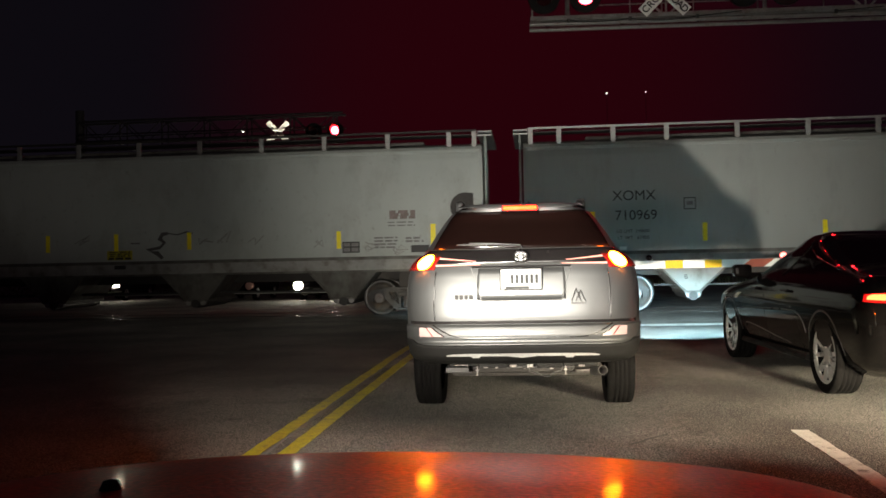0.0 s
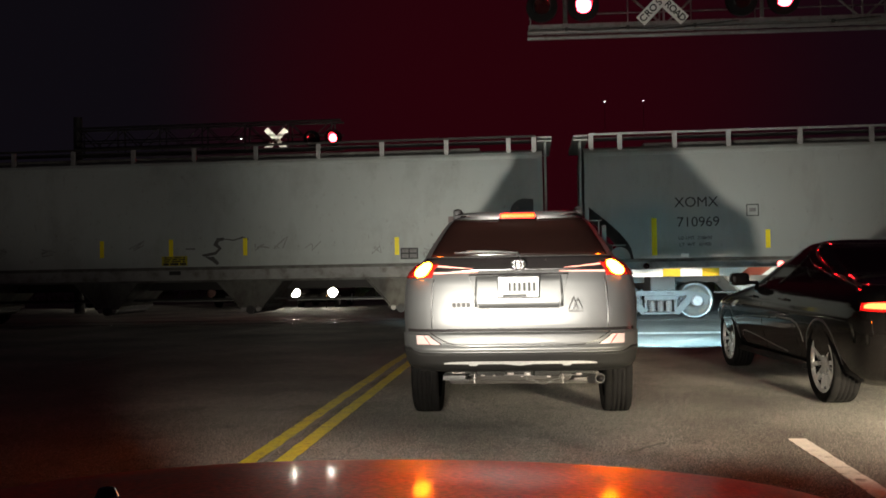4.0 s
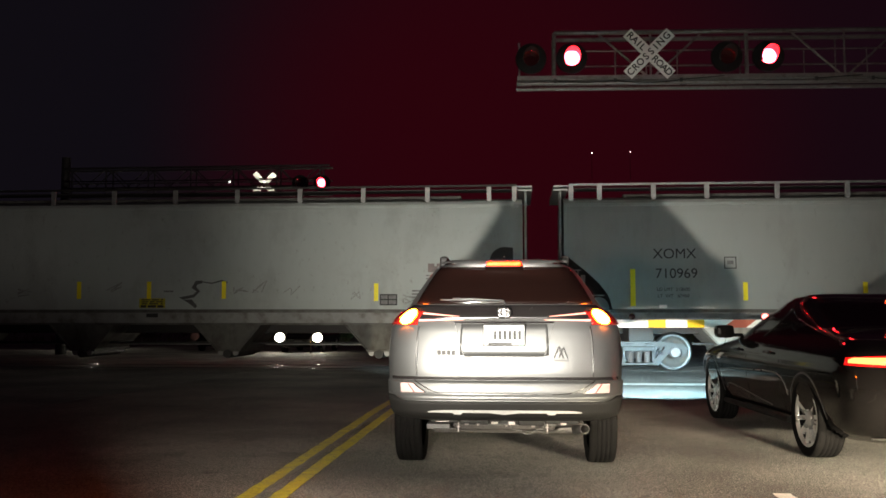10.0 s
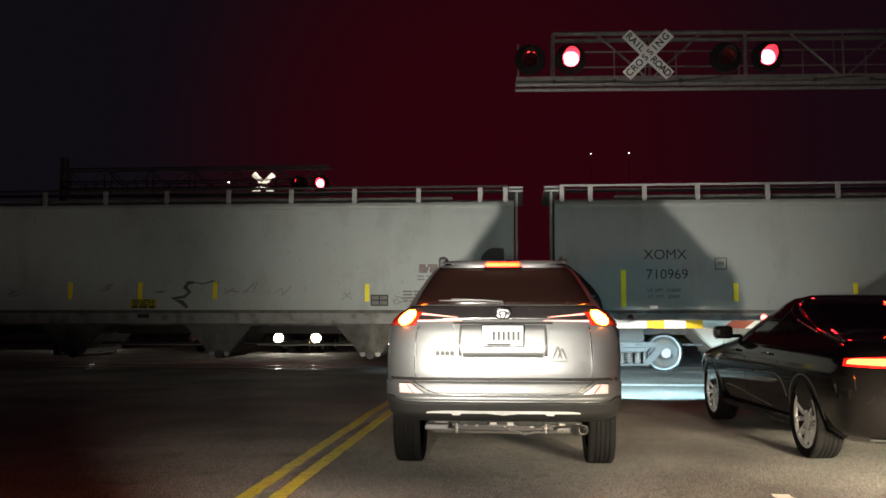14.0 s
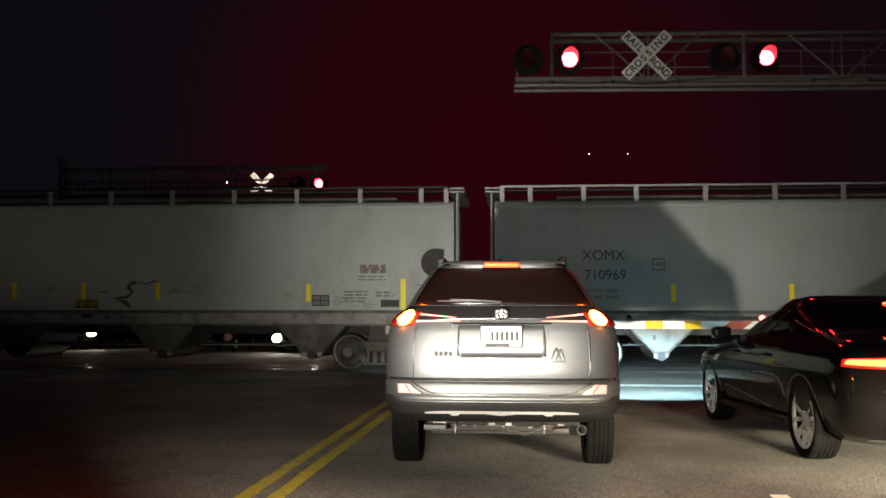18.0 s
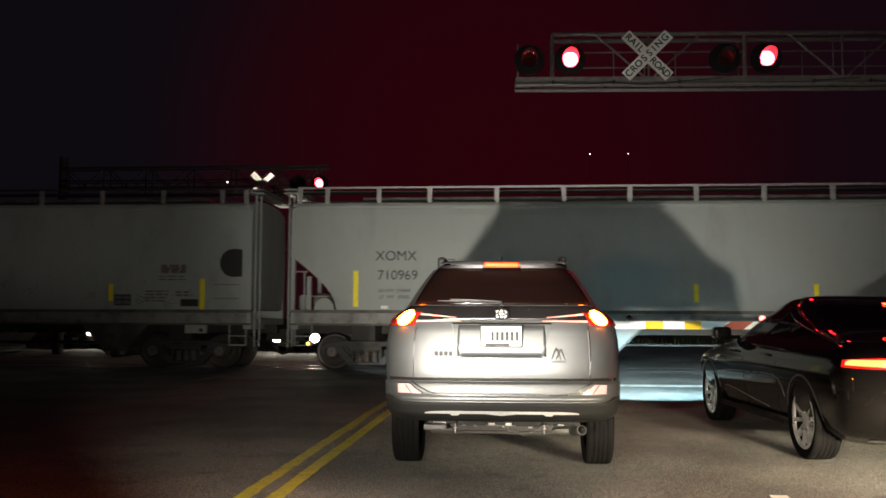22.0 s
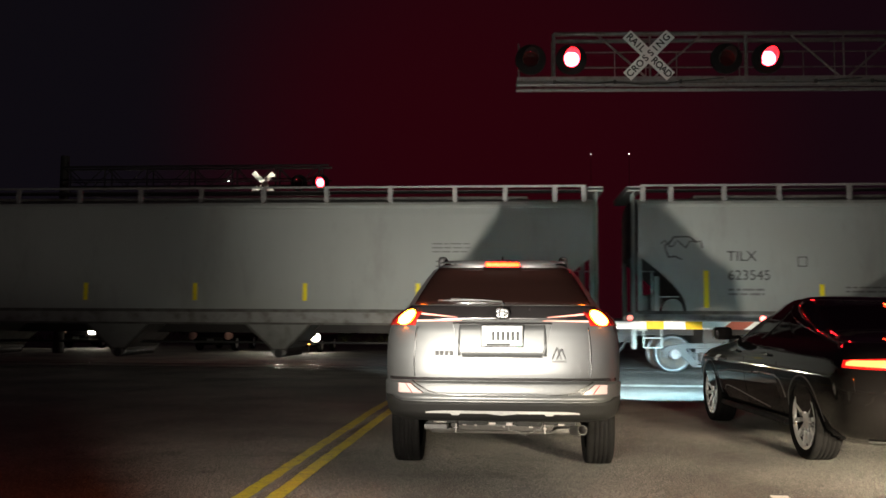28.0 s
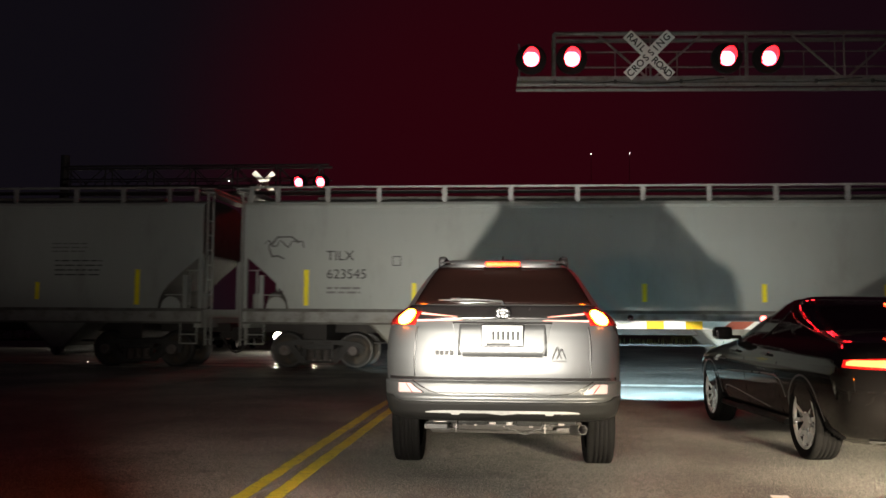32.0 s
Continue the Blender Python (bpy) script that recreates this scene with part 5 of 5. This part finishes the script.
part("muffler_seam", rod(bmesh.new(), (-0.40, 0.335, 0.38), (0.40, 0.335, 0.378), 0.006, 6), "truck", suv)
bm = bmesh.new()
lathe(bm, [(0.026, 0.22), (0.030, 0.0), (0.034, -0.004), (0.038, 0.0), (0.038, 0.26)], pose(0.60, 0.15, 0.375, -98, 0, 10), 20)
part("tail_pipe", bm, "dark", suv, "dull steel open tail pipe", smooth=True)
part("exhaust_pipe", tube(bmesh.new(), [(0.36, 0.46, 0.375), (0.46, 0.46, 0.372), (0.54, 0.42, 0.378), (0.585, 0.32, 0.392)], 0.026, 10), "dark", suv, smooth=True)
bm = bmesh.new()
rng = random.Random(31)
lip = [(0.05 + 0.024 * k, 0.26, 0.352 + 0.012 * math.sin(k * 0.9) - 0.020 * math.sin(math.pi * k / 10) + rng.uniform(-0.003, 0.003)) for k in range(11)]
tube(bm, [(0.045, 0.26, 0.40)] + lip + [(0.30, 0.26, 0.385)], 0.0035, 5)
part("heat_shield_lip", bm, "truck", suv, "thin bent edge of a heat shield")
bm = bmesh.new()
box(bm, -0.60, -0.42, 0.24, 0.42, 0.355, 0.395, 0.008)
rod(bm, (-0.60, 0.25, 0.36), (-0.40, 0.28, 0.352), 0.008, 6)
part("tie_down_bracket", bm, "truck", suv)
bm = bmesh.new()
rod(bm, (-0.6, 0.65, 0.36), (0.6, 0.65, 0.36), 0.03, 8)
for s in (-1, 1):
    rod(bm, (s * 0.60, 0.70, 0.33), (s * 0.32, 0.80, 0.37), 0.022, 8)
part("suspension", bm, "black", suv)
for x in (-0.355, 0.325):
    bm = bmesh.new()
    rod(bm, (x, 0.25, 0.33), (x, 0.25, 0.372), 0.005, 6)
    box(bm, x - 0.014, x + 0.014, 0.244, 0.256, 0.366, 0.376, 0.002)
    rod(bm, (x, 0.25, 0.372), (x, 0.26, 0.44), 0.004, 6)
    part("exhaust_hanger", bm, "old_galv", suv, "small bright exhaust hanger")
for x, w, h, z in ((-0.10, 0.05, 0.016, 0.408), (0.03, 0.048, 0.024, 0.402), (0.42, 0.045, 0.014, 0.405), (-0.52, 0.10, 0.009, 0.42), (-0.21, 0.02, 0.012, 0.396), (0.005, 0.016, 0.010, 0.39), (-0.30, 0.03, 0.008, 0.40), (0.20, 0.03, 0.010, 0.388)):
    part("bracket", one_box(x, x + w, 0.13, 0.148, z, z + h, 0.003), "old_galv", suv, "small bright clip below the bumper")
part("antenna", one_box(-0.008, 0.008, 0.60, 0.70, 1.66, 1.71, 0.004), "black", suv)
part("wiper_boss", rod(bmesh.new(), (0.0, 0.19, 1.315), (0.0, 0.15, 1.315), 0.012, 8), "plastic", suv)
bm = bmesh.new()
arm = [S.at(0.0, 1.322, 0.022), S.at(-0.004, 1.332, 0.024), S.at(-0.014, 1.338, 0.022), S.at(-0.03, 1.342, 0.02)]
tube(bm, arm, 0.007, 6)
blade = [S.at(-u, 1.334 + 0.004 * math.sin(9 * u), 0.014) for u in (0.0012, 0.004, 0.009, 0.016, 0.026, 0.038, 0.05)]
tube(bm, blade, 0.006, 6)
part("wiper", bm, "truck", suv, "thin rear wiper lying along the window's foot", smooth=True)

# the black saloon in the next lane
sedan = thing("sedan", "glossy black saloon car with alloy wheels and lit tail lamps", "car", pose(3.476, 7.142, 0, 0, 0, 3.14), "waiting vehicles")
T = Shell([(0.22, 0.76, 0.35, 4.72), (0.30, 0.87, 0.14, 4.85), (0.42, 0.905, 0.05, 4.92), (0.55, 0.93, 0.01, 4.94), (0.66, 0.938, 0.0, 4.93), (0.76, 0.938, 0.02, 4.82), (0.84, 0.925, 0.04, 4.55), (0.90, 0.905, 0.05, 4.15), (0.95, 0.88, 0.07, 3.80),
           (0.99, 0.85, 0.10, 3.62), (1.03, 0.815, 0.22, 3.52), (1.07, 0.79, 0.55, 3.46), (1.12, 0.77, 0.85, 3.36), (1.20, 0.74, 1.10, 3.20), (1.28, 0.70, 1.32, 3.02), (1.35, 0.655, 1.52, 2.80), (1.40, 0.59, 1.72, 2.60), (1.43, 0.49, 1.90, 2.40), (1.445, 0.30, 2.05, 2.22)],
          rear=0.6, front=1.0, power=4.5, n=144, top=(1.0, 1.36, 2.6))
body = part("body", T.mesh(), "black_paint", sedan, "glossy black bodywork")
cut_arches(body, [(-0.84, 1.10), (0.84, 1.10), (-0.84, 4.06), (0.84, 4.06)], 0.345, 0.46)
part("underbody", one_box(-0.6, 0.6, 0.5, 4.6, 0.2, 0.5, 0.03), "dark", sedan)
for s in (-1, 1):
    for y in (1.10, 4.06):
        road_wheel(sedan, s * 0.82, y, 0.342, 0.25, 0.235, s, 10)
    sg = (lambda v: v) if s > 0 else (lambda v: -v)
    for a, b, lo, hi in ((0.190, 0.236, 1.06, 1.325), (0.241, 0.285, 1.035, 1.36)):
        u0, u1 = sorted((sg(a), sg(b)))
        part("side_window", T.patch(lo, hi, u0, u1, 0.0015, 14, 6, 0), "sedan_glass", sedan, "dark side window", smooth=True)
    u0, u1 = sorted((sg(0.045), sg(0.160)))
    # the red flare round the light bar is put into a glowing lens
    lamp = part("tail_lamp", T.patch(lambda u: 0.836 - 0.1 * (0.160 - abs(u)), lambda u: 0.892 + 0.2 * (0.160 - abs(u)), u0, u1, 0.012, 14, 4), "glow_rim", sedan, "lit red tail lamp", smooth=True)
    u0, u1 = sorted((sg(0.04), sg(0.148)))
    part("light_bar", T.patch(lambda u: 0.850 - 0.08 * (0.148 - abs(u)), lambda u: 0.874 + 0.016 * min(1.0, (0.149 - abs(u)) / 0.012) + 0.1 * (0.148 - abs(u)), u0, u1, 0.020, 14, 2), "glow_tail", lamp, "lit red light bar", smooth=True)
    bm = bmesh.new()
    box(bm, min(s * 0.90, s * 1.10), max(s * 0.90, s * 1.10), 3.20, 3.36, 0.98, 1.12, 0.04)
    box(bm, min(s * 0.80, s * 0.95), max(s * 0.80, s * 0.95), 3.24, 3.32, 0.99, 1.03, 0.01)
    part("door_mirror", bm, "black_paint", sedan, "black door mirror", smooth=False)
    part("sill_trim", rod(bmesh.new(), (s * 0.905, 1.55, 0.27), (s * 0.905, 3.6, 0.27), 0.03, 8), "plastic", sedan)
    for y in (1.95, 2.95):
        part("door_handle", one_box(min(s * 0.925, s * 0.95), max(s * 0.925, s * 0.95), y, y + 0.2, 0.86, 0.885, 0.008), "black_paint", sedan)
    # raised arch lips and door creases, coloured paler to stand for their highlights
    for y in (1.10, 4.06):
        bm = bmesh.new()
        pts = []
        for k in range(19):
            a = math.radians(6 + 168 * k / 18)
            z = 0.33 + 0.395 * math.sin(a)
            pts.append(Vector((s * (T.level(max(z, 0.25))[0] * 0.995), y + 0.395 * math.cos(a), z)))
        tube(bm, pts, 0.011, 6)
        part("arch_lip_highlight", bm, "truck", sedan, smooth=True)
    for line, rad in (([(3.72, 0.61), (3.3, 0.645), (2.7, 0.665), (2.1, 0.685), (1.8, 0.685), (1.66, 0.655), (1.57, 0.59), (1.53, 0.50)], 0.007),
                      ([(3.5, 0.42), (3.46, 0.465), (3.36, 0.475), (3.0, 0.45), (2.5, 0.40), (2.05, 0.36)], 0.006)):
        part("door_crease_highlight", tube(bmesh.new(), [Vector((s * (T.level(z)[0] + 0.002), y, z)) for y, z in line], rad, 6), "crease", sedan, smooth=True)
    part("fender_strip", tube(bmesh.new(), [Vector((s * (T.level(z)[0] + 0.003), y, z)) for y, z in ((3.86, 0.755), (3.6, 0.762), (3.35, 0.765))], 0.006, 6), "chrome", sedan, "thin chrome fender strip")
    part("side_marker", T.patch(0.70, 0.72, *sorted((sg(0.312), sg(0.322))), 0.008, 4, 1), "lamp_clear", sedan)
    part("fender_vent", T.patch(0.73, 0.80, *sorted((sg(0.296), sg(0.300))), 0.008, 3, 2), "alloy", sedan, "small chrome side vent")
part("windscreen", T.patch(1.03, 1.34, 0.39, 0.61, 0.002, 24, 6, 0), "sedan_glass", sedan, "dark windscreen", smooth=True)
for a, b in ((0.40, 0.43), (0.57, 0.60)):
    part("headlamp", T.patch(0.64, 0.73, a, b, 0.010, 10, 3), "glow_far", sedan, "lit white headlamp", smooth=True)
part("rear_window", T.patch(1.075, 1.335, -0.12, 0.12, 0.0015, 20, 8, 0), "sedan_glass", sedan, "dark rear window", smooth=True)
part("high_stop_lamp", T.patch(1.335, 1.35, -0.0008, 0.0008, 0.012, 8, 1), "glow_tail", sedan, "lit high stop lamp")
for s in (-1, 1):
    for y in (1.72, 2.72, 3.62):
        bm = bmesh.new()
        pts = [Vector((s * (T.level(z)[0] + 0.001), y + 0.10 * (z - 0.6), z)) for z in (0.34, 0.5, 0.65, 0.8, 0.95)]
        tube(bm, pts, 0.003, 5)
        part("door_gap", bm, "rubber", sedan)
    part("bumper_tip", T.patch(0.262, 0.282, *((0.02, 0.10) if s > 0 else (-0.10, -0.02)), 0.012, 10, 1), "truck", sedan, "bright trim tip at the bumper's foot")
    bm = bmesh.new()
    pts = [T.at(s * (0.293 - 0.105 * k / 24), 1.012 + 0.35 * math.sin(math.pi * k / 24) ** 0.7, 0.003) for k in range(25)]
    tube(bm, pts, 0.006, 5)
    part("window_frame", bm, "gloss_black", sedan, smooth=True)
part("number_plate", one_box(-0.155, 0.155, -0.02, 0.02, 0.60, 0.75, 0.003), "plate", sedan)

# the camera's own car: bonnet and nose below the windscreen
own = thing("own_car", "dark red car bonnet below the windscreen", "car", pose(OWN_X, 0, 0))
bm = bmesh.new()
rows = []
for i in range(25):
    v = i / 24
    y = 0.62 + 1.66 * v
    row = []
    for j in range(41):
        a = -1 + j / 20
        x = a * (0.96 - 0.06 * v * v)
        z = 0.923 - 0.02 * v - 0.14 * v ** 2 - 0.05 * v ** 8 - (0.055 + 0.02 * v) * abs(a) ** 2.3 - 0.05 * abs(a) ** 12
        row.append(bm.verts.new((x, y, z)))
    rows.append(row)
for a, b in zip(rows, rows[1:]):
    for j in range(40):
        bm.faces.new((a[j], a[j + 1], b[j + 1], b[j]))
part("bonnet", bm, "red_paint", own, "dark red bonnet with a dull sheen", smooth=True)
part("nose", one_box(-0.85, 0.85, 2.0, 2.24, 0.3, 0.58, 0.05), "red_paint", own)
bm = bmesh.new()
lathe(bm, [(0, 0.016), (0.012, 0.013), (0.018, 0.0), (0.02, -0.03), (0, -0.03)], pose(-0.372, 1.33, 0.882), 14)
part("washer_jet", bm, "gloss_black", own, "black washer jet")
for s in (-0.62, 0.62):
    part("lamp_housing", one_box(s - 0.12, s + 0.12, 2.14, 2.25, 0.46, 0.56, 0.02), "lamp_clear", own)
for s in (-0.78, 0.78):
    road_wheel(own, s, 1.35, 0.31, 0.2, 0.2, 1 if s > 0 else -1, 5)

# vehicles waiting beyond the track


def far_car(x, y, lit, label, heading=180, paint="black_paint", lamp_gap=0.79, one=False):
    z = ground_z(y)
    c = thing("waiting_car", label, "car", pose(x, y, z, 0, 0, heading), "waiting vehicles")
    F = Shell([(0.25, 0.74, 0.3, 4.3), (0.4, 0.86, 0.05, 4.5), (0.6, 0.9, 0.0, 4.55), (0.8, 0.9, 0.05, 4.4), (0.95, 0.86, 0.12, 3.9), (1.05, 0.80, 0.4, 3.5), (1.25, 0.68, 0.9, 3.0), (1.42, 0.58, 1.3, 2.6), (1.48, 0.4, 1.6, 2.3)], n=64)
    b = part("body", F.mesh(2), paint, c, smooth=True)
    part("windscreen", F.patch(1.06, 1.38, 0.39, 0.61, 0.01, 14, 4), "window", c)
    for s in (-1, 1):
        for yy in (0.95, 3.6):
            road_wheel(c, s * 0.8, yy, 0.33, 0.21, 0.2, s, 5)
        bm = bmesh.new()
        lathe(bm, [(0, 0.03), (0.14, 0.022), (0.175, 0), (0.175, -0.22)], pose(s * lamp_gap, 4.60, 0.82 if one else 0.66, -90, 0, 0), 18)
        bright = lit and not (one and s > 0)
        part("headlamp", bm, "glow_head" if bright else "lamp_clear", c, "blazing headlamp" if bright else "")
    part("grille", F.patch(0.45, 0.60, 0.46, 0.54, 0.01, 10, 2), "plastic", c)
    part("front_plate", one_box(-0.15, 0.15, 4.55, 4.57, 0.42, 0.54), "plate", c)
    return c


far_car(-9.05, 41.5, True, "dark car with blazing headlamps waiting beyond the track")
far_car(-20.35, 45.2, True, "dark car with one lit headlamp further along the far side", lamp_gap=0.75, one=True)
far_car(-13.2, 43.0, False, "dark unlit car waiting beyond the track")
for s in (-0.79, 0.79):
    headlamp("oncoming_headlamp", (-9.05 + s, 36.8, 0.50), (-7.6 + s, 10, -0.6), 130, (1, 0.95, 0.8), 60, 0.8)
# the waiting car's amber lamp, carried by an added low post
amber = thing("amber_lamp_stand", "low added post with the oncoming car's small lit amber lamp", "marker lamp", pose(-8.35, 36.2, ground_z(36.2)))
part("post", rod(bmesh.new(), (0, 0, 0), (0, 0, 0.42), 0.03, 8), "dark", amber)
part("car_amber_lamp", lathe(bmesh.new(), [(0, 0.04), (0.06, 0.03), (0.07, -0.02), (0, -0.03)], pose(0, -0.03, 0.40, 90, 0, 0), 14), "glow_amber", amber, "lit amber lamp")

# a grassy bank with shrubs behind them
bank = bmesh.new()
rnd = random.Random(3)
for k in range(2600):
    x, y = rnd.uniform(-60, 60), rnd.uniform(52, 58)
    h = rnd.uniform(0.15, 0.5)
    z = ground_z(y)
    a = rnd.uniform(0, 6.3)
    w = rnd.uniform(0.02, 0.05)
    d = Vector((math.cos(a) * w, math.sin(a) * w, 0))
    p = Vector((x, y, z))
    q = p + Vector((rnd.uniform(-0.1, 0.1), rnd.uniform(-0.1, 0.1), h))
    bank.faces.new([bank.verts.new(v) for v in (p - d, p + d, q)])
tagged(part("grass", bank, "grass"), "dry grass along the far verge", "grass", kind="stuff")
sh = bmesh.new()
for k in range(5200):
    c = rnd.randrange(26)
    cx = -58 + c * 4.6 + 0.7 * math.sin(c * 2.1)
    r = 1.0 + 0.5 * math.sin(c * 1.7)
    v = Vector((rnd.gauss(0, 0.6), rnd.gauss(0, 0.5), abs(rnd.gauss(0, 0.6))))
    p = Vector((cx, 60, ground_z(60) + 0.1)) + v * r
    n1 = Vector((rnd.uniform(-1, 1), rnd.uniform(-1, 1), rnd.uniform(-1, 1))).normalized() * 0.12
    n2 = n1.orthogonal().normalized() * 0.07
    sh.faces.new([sh.verts.new(q) for q in (p - n1, p - n2, p + n1, p + n2)])
tagged(part("shrubs", sh, "leaf"), "low dark shrubs behind the far verge", "shrub", kind="stuff")

# two lamps on tall masts far off
for x in (4.96, 7.47):
    lm = thing("mast_lamp", "tall thin mast with a small white lamp far beyond the track", "lamp", pose(x * 2.5, 150, -0.4), "far lamps")
    part("mast", rod(bmesh.new(), (0, 0, 0), (0, 0, 28.4), 0.05, 8, 0.03), "dark", lm)
    part("lamp_head", lathe(bmesh.new(), [(0, 0.05), (0.045, 0.03), (0.055, 0), (0.045, -0.03), (0, -0.05)], pose(0, -0.2, 28.6, 90, 0, 0), 12), "glow_far", lm, "small white lamp")


def motions():
    for car, x0 in TRAIN:
        walk(car, [(0.5 * i, pose(x0 + d, TRACK_Y, RAIL_Z)) for i, d in enumerate(SHIFT)])
    for ws in rolling:
        x, y, z = ws.location
        rows = []
        for i in range(161):
            t = i * 0.2
            rows.append((t, Matrix.Translation((x, y, z)) @ Matrix.Rotation(shift_at(t) / WHEEL_R, 4, "Y")))
        walk(ws, rows)
    # the lamps flash by turns; two added half shutters hide each lit lens
    period, first = 0.9905, 30.0 - 31 * 0.9905
    for sh, which, up, x, z in SHUT:
        shut, opened = Matrix.Translation((x, 0, z)), Matrix.Translation((x, 0, z + up * 0.152))
        now, rows = opened if which == "B" else shut, []
        changes = []
        for k in range(34):
            on = first + k * period
            if which == "A":
                f = round(on * FPS)
                f += ((f - 1) % FPS == 0) - (f % FPS == 0)
                changes += [(f, opened), (round((on + 0.593) * FPS), shut)]
            else:
                changes += [(round((on + 0.1) * FPS), shut), (round((on + 0.533) * FPS), opened)]
        rows = [(0, now)]
        for f, then in changes:
            if 1 < f < 32 * FPS - 1:
                rows += [((f - 1) / FPS, now), (f / FPS, then)]
                now = then
        rows.append((32.0, opened))
        walk(sh, rows)
    # the gate's lamps follow; their added caps sink behind the arm
    for cap, which, x in gate_caps:
        up, down = Matrix.Translation((x, 0, 1.21)), Matrix.Translation((x, 0.14, 1.06))
        now = up if which == "A" else down
        rows = [(0, now)]
        for k in range(34):
            on = first + k * period
            for when, then in ((on, down if which == "A" else up), (on + 0.51, up if which == "A" else down)):
                f = round(when * FPS)
                if 1 < f < 32 * FPS - 1:
                    rows += [((f - 1) / FPS, now), (f / FPS, then)]
                    now = then
        walk(cap, rows + [(32.0, now)])


motions()
